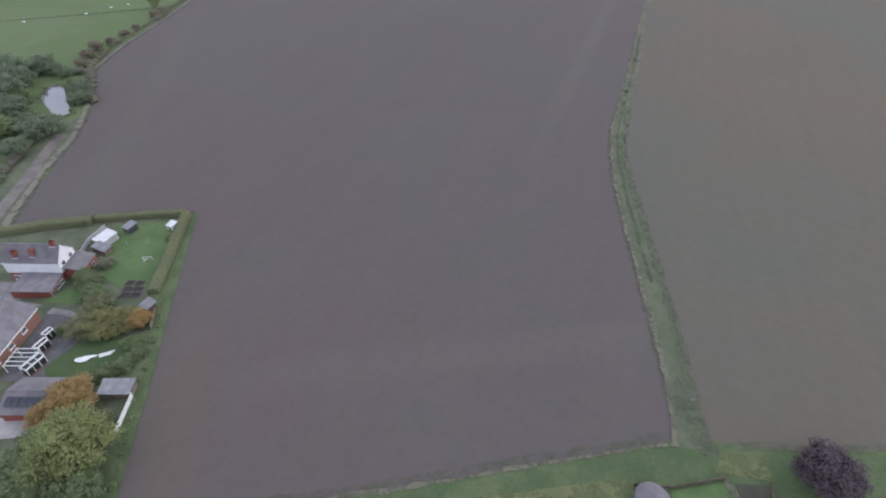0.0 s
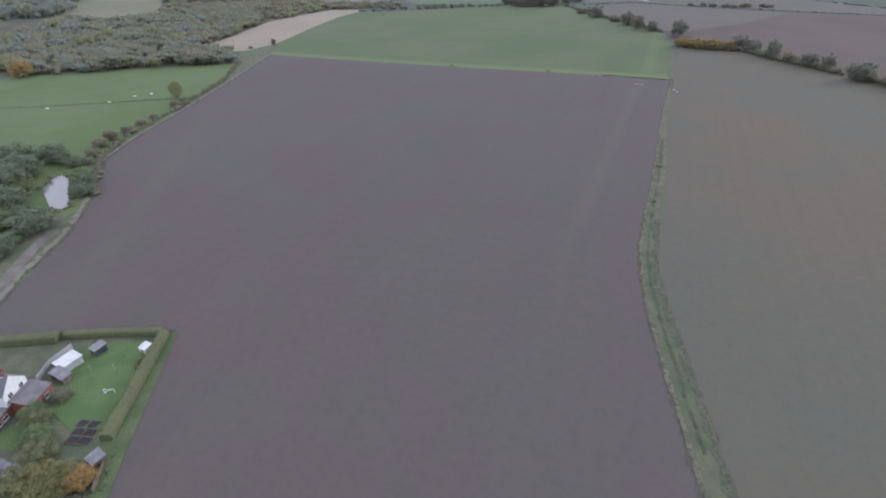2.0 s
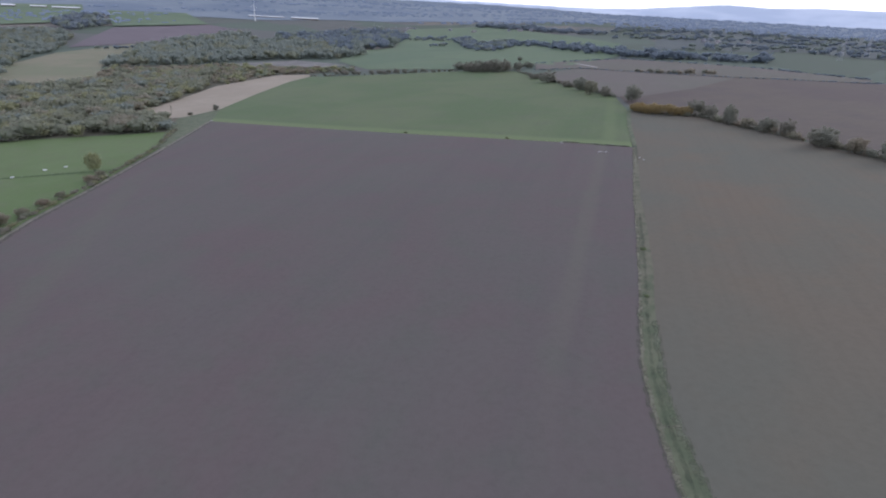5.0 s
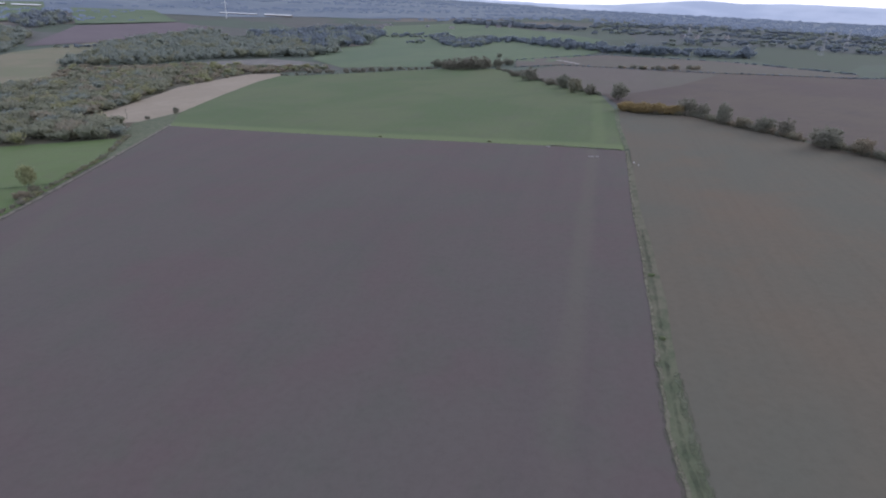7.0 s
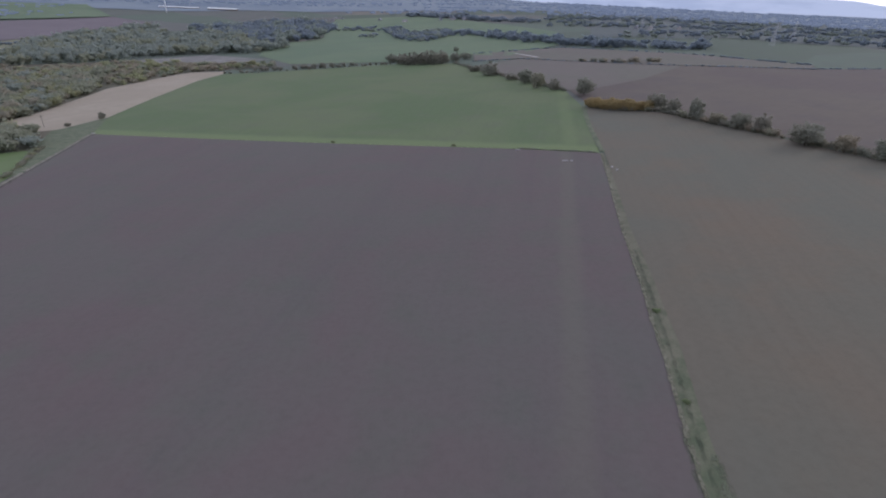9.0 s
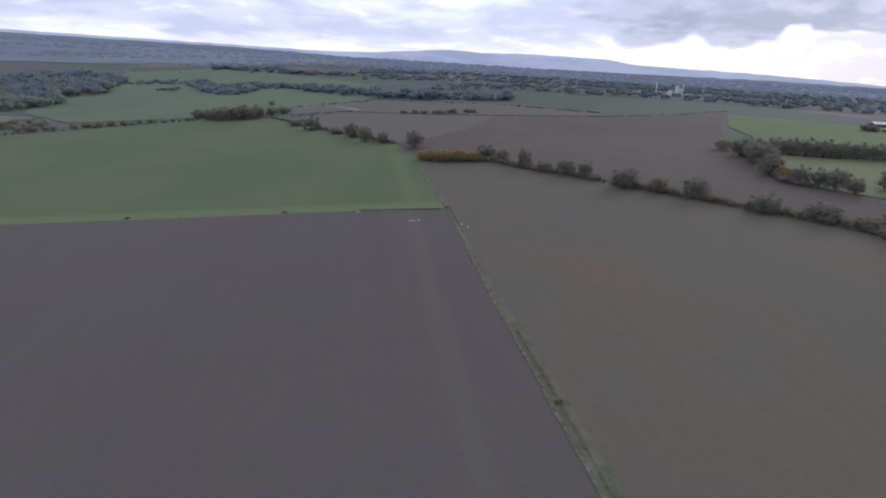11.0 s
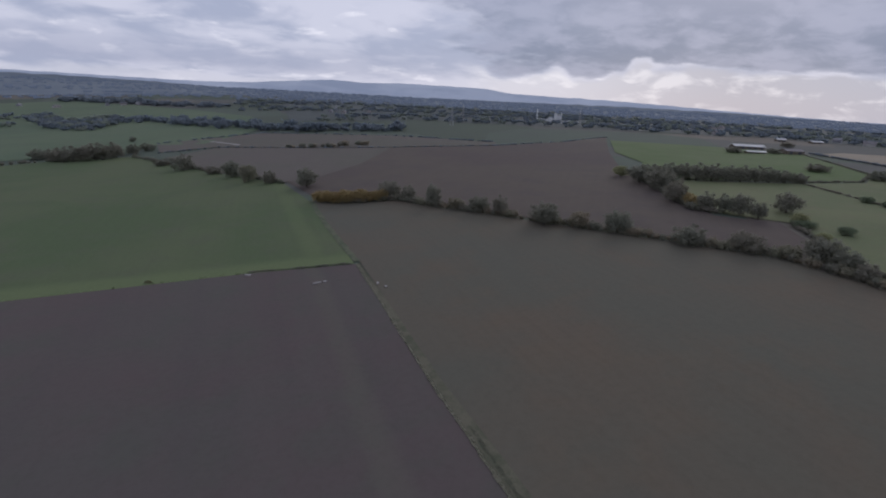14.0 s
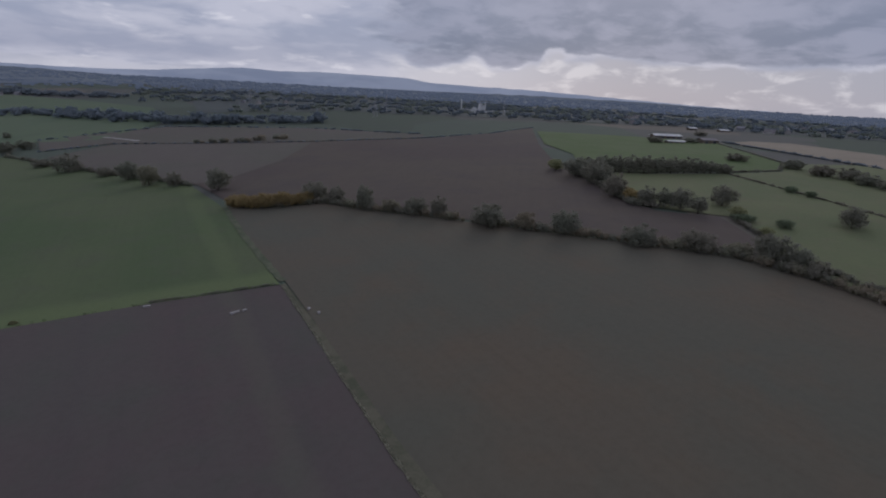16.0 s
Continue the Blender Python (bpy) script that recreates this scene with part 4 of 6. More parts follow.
ribbon("hedge_bank", [(114, 533), (100, 470), (88, 403)], 3.0, ROUGH_GRASS, 0.14, "grass baulk between fields", "grass")
ribbon("farm_lane", [(127, 940), (135, 922), (149, 880)], 5.0, CONCRETE, 0.3, "pale concrete farm lane", "road", 0.1)
sheet("pond", [(-203, 203), (-207, 212), (-207, 217), (-199, 212), (-192, 204), (-186, 197), (-180, 191), (-175, 184), (-180, 182.5), (-187, 188), (-194, 194), (-199, 198)], WATER, 10, 0.3, "still pond that mirrors the pale sky", "pond")


# ---- hedges, woods, scrub ----
def wood(name, poly, spacing, w, h, seed, material, label, chance=1.0):
    scatter(name, fill(poly, spacing, w, h, seed, chance), material, WOOD_MID if spacing > 12 else WOOD, label, "woodland")


wood("woodland", [(-417, 404), (-344, 440), (-261, 467), (-283, 512), (-350, 535), (-345, 610), (-362, 740), (-430, 860), (-470, 880), (-540, 770), (-575, 707), (-655, 718), (-560, 480)], 9.5, 14.0, 9.5, 21, [LEAF_WOOD, LEAF_WOOD, LEAF_WOOD_PALE, LEAF_WOOD_BROWN, LEAF_WOOD_DARK, LEAF_WOOD], "mixed autumn woodland of green and brown crowns", 0.92)
wood("scrub_wood", [(-345, 760), (-336, 829), (-316, 872), (-222, 905), (-220, 938), (-301, 960), (-400, 985), (-474, 1009), (-588, 921), (-643, 955), (-560, 770)], 10.0, 10.0, 6.5, 22, [LEAF_WOOD_BROWN, LEAF_WOOD_BROWN, LEAF_WOOD, LEAF_WOOD_PALE], "russet scrub and thorn bushes", 0.75)
wood("west_wood", [(-725, 690), (-690, 760), (-857, 1007), (-915, 1156), (-1123, 1486), (-1244, 1599), (-1400, 1413), (-1289, 1100), (-900, 640)], 15.0, 18.0, 15.0, 23, [LEAF_WOOD_DARK, LEAF_WOOD_DARK, LEAF_WOOD], "grey-green woodland on a far slope", 0.9)
wood("valley_wood", [(-662, 960), (-811, 1292), (-847, 1576), (-816, 1817), (-636, 1568), (-480, 1604), (-364, 1312), (-264, 1224), (-290, 1130), (-436, 1125), (-498, 1060), (-516, 1010)], 15.0, 18.0, 16.0, 24, [LEAF_WOOD_DARK, LEAF_WOOD_DARK, LEAF_WOOD], "grey-green woodland in a valley", 0.9)
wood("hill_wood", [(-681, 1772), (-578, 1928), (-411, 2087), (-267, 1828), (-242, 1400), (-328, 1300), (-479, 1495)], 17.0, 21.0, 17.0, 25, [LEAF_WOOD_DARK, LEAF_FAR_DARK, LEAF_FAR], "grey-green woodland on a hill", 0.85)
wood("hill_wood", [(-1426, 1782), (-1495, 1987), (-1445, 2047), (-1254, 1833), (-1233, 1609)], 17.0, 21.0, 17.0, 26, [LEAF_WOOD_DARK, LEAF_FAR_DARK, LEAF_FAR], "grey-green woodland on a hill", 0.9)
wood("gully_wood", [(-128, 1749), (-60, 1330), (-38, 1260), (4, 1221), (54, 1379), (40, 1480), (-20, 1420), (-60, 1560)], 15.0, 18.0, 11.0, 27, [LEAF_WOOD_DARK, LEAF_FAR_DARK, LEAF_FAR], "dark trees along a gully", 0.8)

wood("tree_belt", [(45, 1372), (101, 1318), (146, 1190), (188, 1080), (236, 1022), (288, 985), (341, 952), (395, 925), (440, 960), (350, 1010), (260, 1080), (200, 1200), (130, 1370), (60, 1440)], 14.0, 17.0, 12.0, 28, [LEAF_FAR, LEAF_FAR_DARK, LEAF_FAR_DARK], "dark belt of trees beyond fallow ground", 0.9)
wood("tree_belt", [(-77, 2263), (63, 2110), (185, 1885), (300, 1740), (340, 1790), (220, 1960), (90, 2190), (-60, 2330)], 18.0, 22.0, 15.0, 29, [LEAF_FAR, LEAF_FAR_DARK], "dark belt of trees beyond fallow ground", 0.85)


def hedgerow(name, points, w, h, seed, material, label, spacing=2.2, chance=0.92, jitter=0.7, templates=None):
    scatter(name, along(points, spacing, w, h, seed, jitter, chance), material, templates or BUSH, label, "hedge")


hedgerow("field_hedge", HEDGE_EAST[:-2], 5.0, 4.6, 31, [LEAF_BROWN, LEAF_DARK], "brown unclipped field hedge", 2.4)
hedgerow("field_hedge", [(118, 604), (81, 701), (49, 801), (33, 852)], 4.5, 3.6, 32, LEAF_DARK, "dark unclipped field hedge", 3.0, 0.8)
hedgerow("field_hedge", [(33, 856), (-20, 884), (-77, 876), (-230, 848), (-265, 848)], 5.0, 4.2, 33, LEAF_DARK, "dark gappy hedge on a field crest", 5.0, 0.6, 3.0)
hedgerow("field_hedge", [(-235, 862), (-150, 872), (-100, 880)], 9.0, 6.5, 34, LEAF_DARK, "dark gappy hedge on a field crest", 7.0, 0.8, 4.0)
hedgerow("track_hedge", [(-174, 197), (-193, 222), (-206, 241), (-215, 271), (-220.5, 322), (-235.5, 408), (-257, 470)], 3.8, 2.3, 35, [LEAF_BROWN, LEAF_OLIVE, LEAF_DARK], "brown-green hedge beside a field edge", 2.2, 0.85, 1.0, templates=LOW_BUSH)
hedgerow("ditch_hedge", [(46, 417.2), (60, 411.8), (85, 402.2)], 1.7, 1.1, 36, LEAF_DARK, "low dark hedge along a ditch", 1.0, 1.0, 0.2)
hedgerow("ditch_grass", [(-244, 509.8), (-140, 476), (-51, 447), (44, 417.6)], 1.4, 0.8, 37, LEAF_GREEN, "low dark growth along a field ditch", 1.6, 0.85, 0.3, templates=LOW_BUSH)
hedgerow("pasture_fence_growth", [(-330, 322), (-290, 334), (-245, 350), (-226, 356)], 1.5, 0.8, 38, LEAF_POND, "low growth along a pasture fence", 1.0, 1.0, 0.15, templates=LOW_BUSH)
hedgerow("east_hedge", [(296, 360), (292, 372), (306, 391), (335, 426), (360, 462)], 6.0, 4.5, 39, LEAF_DARK, "dark hedge along a ploughed field", 3.0, 0.95)
hedgerow("east_hedge", [(306, 322), (262, 284), (246, 262), (236, 240), (222, 200), (205, 150)], 4.0, 2.6, 40, LEAF_DARK, "dark hedge along a ploughed field", 2.4, 0.95)
hedgerow("pasture_hedge", [(450, 382), (400, 310), (372, 270), (350, 240)], 2.6, 2.0, 41, LEAF_DARK, "clipped hedge between pastures", 2.0, 0.97, 0.3, templates=LOW_BUSH)
hedgerow("pasture_hedge", [(450, 384), (503, 359), (560, 373), (720, 500)], 3.0, 2.2, 42, LEAF_DARK, "clipped hedge between pastures", 2.6, 0.97, 0.3, templates=LOW_BUSH)
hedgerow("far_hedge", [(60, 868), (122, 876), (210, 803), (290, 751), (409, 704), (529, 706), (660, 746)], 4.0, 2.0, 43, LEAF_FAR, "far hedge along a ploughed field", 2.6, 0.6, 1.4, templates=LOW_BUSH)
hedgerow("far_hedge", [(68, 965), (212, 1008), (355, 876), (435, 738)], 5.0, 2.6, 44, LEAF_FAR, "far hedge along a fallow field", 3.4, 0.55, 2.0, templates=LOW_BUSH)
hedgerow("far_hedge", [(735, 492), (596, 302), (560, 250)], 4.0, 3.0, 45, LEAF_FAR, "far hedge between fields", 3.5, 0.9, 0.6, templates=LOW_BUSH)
hedgerow("far_scrub", [(194, 818), (233, 797), (262, 800), (285, 790)], 9.0, 5.5, 49, [LEAF_WOOD_BROWN, LEAF_DARK], "brown thorn scrub on a far field edge", 5.0, 0.8, 4.0)
hedgerow("strip_growth", [((a[0] + b[0]) / 2, (a[1] + b[1]) / 2) for a, b in zip(dense(STRIP_WEST[:9], 6), dense(STRIP_EAST[:7], 6))], 1.1, 0.35, 46, [LEAF_OLIVE, LEAF_WOOD_PALE], "tussocks and low weeds in a grass strip", 1.5, 0.4, 0.9, TUFT)

hedgerow("pond_fringe", [(-203, 201), (-208, 212), (-207, 218), (-199, 213), (-186, 199), (-175, 185.5), (-176, 181), (-184, 184)], 2.6, 1.3, 47, [LEAF_POND, LEAF_OLIVE], "reeds and bushes round a pond", 1.6, 0.9, 1.0)
hedgerow("track_side_hedge", [(-150, 108), (-158, 124), (-166, 142), (-172, 158)], 4.0, 2.6, 48, [LEAF_DARK, LEAF_POND], "dark hedge beside a farm track", 2.0, 0.95)

# ---- trees ----
OAK = tree_proto(101, LEAF_DARK, 1.1, 12, 900, 0.05, 0.05)
ASH = tree_proto(102, LEAF_POND, 1.05, 12, 900, 0.05, 0.04)
ALDER = tree_proto(108, LEAF_GREEN, 1.1, 12, 900, 0.05, 0.04)
BIRCH = tree_proto(109, LEAF_WOOD_PALE, 1.0, 10, 800, 0.05, 0.06)
THORN = tree_proto(103, LEAF_BROWN, 1.1, 10, 800, 0.055, 0.0)
GOLD = tree_proto(104, LEAF_GOLD, 1.15, 11, 900, 0.05, 0.0)
MAPLE_FAR = tree_proto(107, LEAF_ORANGE, 1.05, 12, 900, 0.05, 0.05)
TALL = tree_proto(106, LEAF_DARK, 1.05, 13, 900, 0.048, 0.0)

for x, y, h, w in ((118, 528, 7.5, 9), (121, 521, 9.0, 10), (125, 517, 7.8, 9), (130, 513, 9.6, 12), (136, 511, 8.4, 10), (140, 509, 9.4, 12), (147, 507, 7.4, 10), (152, 505, 8.2, 10)):
    plant_tree(GOLD, x, y, h, w, "golden autumn thorn in a field hedge", "golden hedge", "bush", "hedge_bush")
k = 0
for x, y, h, w in ((160, 508, 12.0, 15), (166, 494, 11.0, 11), (170, 470, 14.5, 9.5), (177, 455, 8.3, 11), (184, 441, 10.3, 12.4), (191, 430, 11.6, 10.5), (196, 398, 12.5, 16), (206, 382, 10.5, 10.5), (215, 365, 12.1, 14),
                   (226, 332, 10.0, 16), (237, 312, 9.4, 15), (243, 296, 6.5, 12), (246, 285, 12.0, 15), (243, 275, 10.6, 12), (238, 266, 7.3, 8), (97, 627, 16.0, 15), (91, 658, 14.3, 15), (109, 612, 11.0, 11)):
    plant_tree((OAK, TALL, THORN)[(0, 1, 0, 2)[k % 4]], x, y, h, w, "dark half-bare hedgerow tree beside a field", "hedgerow trees")
    k += 1
plant_tree(OAK, 127, 578, 15.0, 16.0, "dark round lone tree at a field corner")
for x, y, h, w in ((64, 727, 15.0, 21), (52, 767, 7.0, 16), (82, 686, 7.5, 14), (44, 1014, 8.0, 9), (35, 880, 12.0, 17), (51, 900, 9.7, 18), (-28, 860, 6.0, 8)):
    plant_tree(TALL, x, y, h, w, "dark tree in a hedge beyond a green field", "hedgerow trees")
for x, y, h, w in ((-34, 872, 15, 22), (-20, 862, 17, 22), (-7, 858, 18, 23), (5, 855, 18, 23), (17, 862, 17, 18), (-50, 905, 11, 24)):
    plant_tree(TALL, x, y, h, w, "dense dark tree in a copse", "copse trees")
for x, y, h, w in ((344, 448, 14, 20), (331, 421, 17, 24), (303, 391, 15.5, 15), (297, 367, 11.8, 12.4), (301, 358, 11.6, 10.5), (302, 349, 12.8, 12.3), (302, 339, 9.7, 9.3), (330, 337, 12.3, 14.6), (330, 275, 10.7, 12.6)):
    plant_tree((OAK, TALL)[x % 2], x, y, h, w, "dark spreading tree at the edge of a pasture", "pasture trees")
plant_tree(BIRCH, 354, 474, 9.5, 15, "pale straw-coloured tree at a field corner")
for x, y, h, w in ((309, 321, 6.5, 10), (249, 281, 6.5, 9), (284, 299, 4.5, 8)):
    plant_tree(BIRCH, x, y, h, w, "pale straw-coloured bush beside a pasture", "pale bushes", "bush", "bush")
for x, y, h, w in ((636, 534, 8, 22), (679, 509, 7, 18), (828, 560, 8, 20)):
    plant_tree(TALL, x, y, h, w, "dark tree beside farm barns", "farm trees")
plant_tree(GOLD, 301, 379, 8.4, 11, "orange autumn tree beside a ploughed field")
for x, y, h, w in ((304, 297, 4.9, 8.3), (405, 323, 4.7, 8.3), (398, 310, 4.5, 7.2), (303, 316, 4.2, 12)):
    plant_tree(ASH, x, y, h, w, "dark green bush in a pasture", "pasture bushes", "bush", "bush")
for x, y, h, w in ((372, 457, 11.8, 17), (378, 447, 13.7, 17), (386, 440, 13.6, 17), (391, 431, 14.4, 17), (399, 423, 14.4, 17), (407, 416, 13.3, 16), (415, 409, 13.3, 16), (423, 402, 13.2, 16), (433, 396, 12.3, 16), (441, 389, 10.4, 16), (449, 382, 8.5, 13)):
    plant_tree(TALL, x, y, h, w, "dark green tree in a shelter belt", "shelter belt")
for x, y, h, w in ((538, 405, 7.7, 21), (526, 355, 9.1, 19), (502, 329, 9.3, 21), (499, 310, 9.9, 20), (481, 296, 8.5, 19), (470, 280, 9.0, 18)):
    plant_tree(TALL, x, y, h, w, "dark tree in a far hedge", "far hedge trees")
plant_tree(MAPLE_FAR, -410, 403, 15.0, 19.0, "bright orange autumn tree at a wood edge")
plant_tree(BIRCH, -238, 351, 13.0, 9.5, "thin pale straw-coloured tree in a pasture")
plant_tree(OAK, -270, 566, 6.0, 5.5, "small dark bush on a stubble field", "", "bush", "bush")
plant_tree(OAK, -282, 540, 3.2, 4.5, "small dark bush on a stubble field", "", "bush", "bush")
for x, y, h, w in ((-205, 231, 4.0, 8), (-211, 241, 5.0, 9), (-217, 254, 5.5, 10), (-220, 265, 7.0, 10), (-220, 277, 5.0, 8), (-221, 291, 4.5, 8), (-222, 304, 4.0, 7), (-226, 331, 5.0, 10), (-229, 343, 4.0, 8)):
    plant_tree(THORN, x, y, h * 0.85, w * 0.8, "russet thorn in a hedge", "track hedge thorns", "bush", "bush")
for x, y, h, w in ((-214, 196, 12, 19), (-172, 166, 8, 15), (-199, 184, 9, 14), (-184, 205, 7.0, 10), (-178, 196, 6.0, 8.5), (-240, 228, 10, 18), (-226, 232, 9, 15), (-218, 231, 6, 10), (-170, 150, 7, 11), (-188, 166, 8, 13), (-222, 213, 11, 16), (-225, 180, 11, 16), (-181, 172, 7, 11), (-209, 227, 5, 8), (-196, 216, 4.5, 7), (-206, 196, 7, 10)):
    plant_tree((ASH, ASH, ALDER)[(x + y) % 3], x, y, h, w, "dark green tree round a pond", "pond trees")


# ---- gardens and houses ----
sheet("garden_ground", [(-60, 40), (-67.4, 58.9), (-72.6, 72.8), (-78.5, 86), (-88.5, 118), (-114, 114), (-138, 107), (-170, 100), (-160, 40), (-100, 10), (-60, 15)], ROUGH_GRASS, 8, 0.02, "rough garden grass and beds between houses", "garden")
sheet("lawn", [(-100, 98), (-104.5, 113), (-88.5, 116), (-85, 108), (-79.5, 89), (-88, 88), (-96, 92)], LAWN, 6, 0.10, "mown green garden lawn", "lawn")
sheet("lawn", [(-89, 64), (-86.5, 71), (-76, 73.5), (-71, 66), (-73, 61), (-85, 60)], LAWN_DARK, 6, 0.10, "green garden lawn coloured darker for shade", "lawn")
sheet("lawn", [(-104, 82), (-101, 87), (-95, 88), (-95, 82)], LAWN, 6, 0.10, "small green garden lawn", "lawn")
sheet("terrace", [(-100.5, 79.5), (-90, 79), (-87, 74.5), (-87, 61), (-95.6, 60)], DARK_PAVING, 6, 0.10, "grey paved terrace between houses", "terrace")
sheet("driveway", [(-125, 74), (-112, 76), (-103, 81), (-110, 82), (-113, 88), (-126, 88)], PAVING, 6, 0.11, "grey paved driveway beside a house", "driveway")
sheet("yard", [(-94, 46), (-79.5, 49.5), (-81, 53), (-92, 52)], CONCRETE, 6, 0.11, "pale concrete yard", "yard")
sheet("yellow_grass", [(0, 46.8), (24, 52.4), (25, 50.0), (12, 46.8), (0, 43)], YELLOW_GRASS, 6, 0.10, "yellow-green strip of long grass", "grass")
sheet("yellow_grass", [(37.5, 54.8), (39.5, 58.4), (46, 58.4), (45.6, 54.2)], YELLOW_GRASS, 6, 0.10, "yellow-green patch of long grass", "grass")
sheet("lawn", [(30, 50.9), (38.2, 53.2), (39, 48), (31, 46)], LAWN, 6, 0.10, "mown green garden lawn", "lawn")
sheet("vegetable_bed", [(39.9, 53.2), (45, 53.4), (44, 49), (40.4, 48.6)], SCRUB_FLOOR, 6, 0.10, "dark dug garden bed", "garden")
ribbon("garden_path", [(-100, 79.6), (-88, 78), (-78, 80.5)], 1.6, PAVING, 0.14, "grey garden path", step=1.5)
ribbon("garden_path", [(-89, 71.8), (-78, 74.6), (-72.5, 75.2)], 0.9, DRY_GRASS, 0.14, "pale trodden garden path", step=1.5)
ribbon("garden_path", [(38.7, 53.9), (39.2, 51.5), (39.8, 48)], 1.3, DRY_GRASS, 0.16, "pale garden path", step=1.0)


def clipped_hedge(points, width, height, seed, label):
    """A trimmed hedge: a swept, slightly uneven block with a skin of leaves."""
    rng = np.random.default_rng(seed)
    pts = dense(points, 0.7)
    prof = [(-0.5, 0.0), (-0.52, 0.45), (-0.47, 0.88), (-0.30, 1.0), (0.30, 1.0), (0.47, 0.88), (0.52, 0.45), (0.5, 0.0)]
    verts, faces, n = [], [], 8
    for (x, y), (_, _, (nx, ny)) in zip(pts, sides(pts, 1.0)):
        for a, b in prof:
            j = rng.normal(0, 0.05, 2)
            px, py = x + nx * (a * width + j[0]), y + ny * (a * width + j[0])
            verts.append((px, py, land(x, y) + b * (height + j[1]) - (0.2 if b == 0 else 0)))
    for k in range(len(pts) - 1):
        faces += [(k * n + i, k * n + i + 1, (k + 1) * n + i + 1, (k + 1) * n + i) for i in range(n - 1)]
    faces += [tuple(range(n)), tuple(reversed(range((len(pts) - 1) * n, len(pts) * n)))]
    count = int(len(pts) * 26)
    pick = rng.integers(0, len(pts) - 1, count)
    side = rng.uniform(0, 6.99, count)
    lv = []
    for k, s in zip(pick, side):
        i, f = int(s), s - int(s)
        p, q = np.array(verts[k * n + i]), np.array(verts[k * n + i + 1])
        r = p + (q - p) * f + rng.normal(0, 0.06, 3)
        a, b = rng.normal(0, 0.13, 3), rng.normal(0, 0.09, 3)
        lv += [r - a, r + b, r + a, r - b]
    base = len(verts)
    faces += [tuple(base + 4 * k + i for i in range(4)) for k in range(count)]
    ob = raw_part("garden_hedge", verts + [tuple(v) for v in lv], faces, LEAF_HEDGE)
    return tagged(ob, label, "hedge")


clipped_hedge([(-87.4, 118.4), (-82.6, 102.0), (-78.4, 86.8)], 2.4, 1.9, 51, "broad clipped yellow-green garden hedge")
clipped_hedge([(-88.0, 119.0), (-101.0, 117.0), (-113.0, 114.6)], 2.0, 1.8, 52, "clipped yellow-green hedge beside a ploughed field")
clipped_hedge([(-113.5, 113.6), (-126.0, 110.5), (-140.0, 105.5)], 2.8, 2.2, 53, "clipped green hedge behind a house")


def prism(length, depth0, depth1, eave, ridge, over=0.3, thick=0.16):
    """Two roof slopes with thickness; the ridge runs along x."""
    mid = (depth0 + depth1) / 2
    fall = (ridge - eave) / (mid - depth0)
    slopes = []
    for y, s in ((depth0, -1), (depth1, 1)):
        bm = bmesh.new()
        x0, x1 = -length / 2 - over, length / 2 + over
        ye, ze = y + s * over, eave - over * fall
        low = [bm.verts.new(p) for p in ((x0, ye, ze), (x1, ye, ze), (x1, mid, ridge), (x0, mid, ridge))]
        top = [bm.verts.new((v.co.x, v.co.y, v.co.z + thick)) for v in low]
        bm.faces.new(top)
        bm.faces.new(low[::-1])
        for k in range(4):
            bm.faces.new((low[k], low[(k + 1) % 4], top[(k + 1) % 4], top[k]))
        bmesh.ops.recalc_face_normals(bm, faces=bm.faces[:])
        slopes.append(bm)
    return slopes


def gable_block(length, y0, y1, low, eave, ridge):
    """House body with pointed ends; the ridge runs along x."""
    bm = bmesh.new()
    mid = (y0 + y1) / 2
    ring = [(y0, low), (y1, low), (y1, eave), (mid, ridge), (y0, eave)]
    a = [bm.verts.new((-length / 2, y, z)) for y, z in ring]
    b = [bm.verts.new((length / 2, y, z)) for y, z in ring]
    bm.faces.new(a[::-1])
    bm.faces.new(b)
    for k in range(5):
        bm.faces.new((a[k], a[(k + 1) % 5], b[(k + 1) % 5], b[k]))
    bmesh.ops.recalc_face_normals(bm, faces=bm.faces[:])
    return bm


def window_in(parent, x, y, z, w, h, facing, bars=1):
    """A white casement: frame with glass, proud of the wall. facing: 'x', '-x', 'y' or '-y'."""
    turn = {"-y": 0, "x": 90, "y": 180, "-x": 270}[facing]
    bm = bmesh.new()
    f = 0.09
    for x0, x1, z0, z1 in ((-w / 2, w / 2, 0, f), (-w / 2, w / 2, h - f, h), (-w / 2, -w / 2 + f, f, h - f), (w / 2 - f, w / 2, f, h - f)):
        box(bm, x0, x1, -0.07, 0.05, z0, z1)
    for k in range(bars):
        c = -w / 2 + w * (k + 1) / (bars + 1)
        box(bm, c - 0.04, c + 0.04, -0.06, 0.05, f, h - f)
    frame_ob = part("window", bm, WHITE, parent, "white-framed casement window")
    frame_ob.matrix_local = pose(x, y, z, 0, 0, turn)
    part("pane", slab(-w / 2 + f, w / 2 - f, -0.02, 0.03, f, h - f), GLASS, frame_ob)
    part("sill", slab(-w / 2 - 0.08, w / 2 + 0.08, -0.16, 0.04, -0.1, 0.0), WHITE, frame_ob)


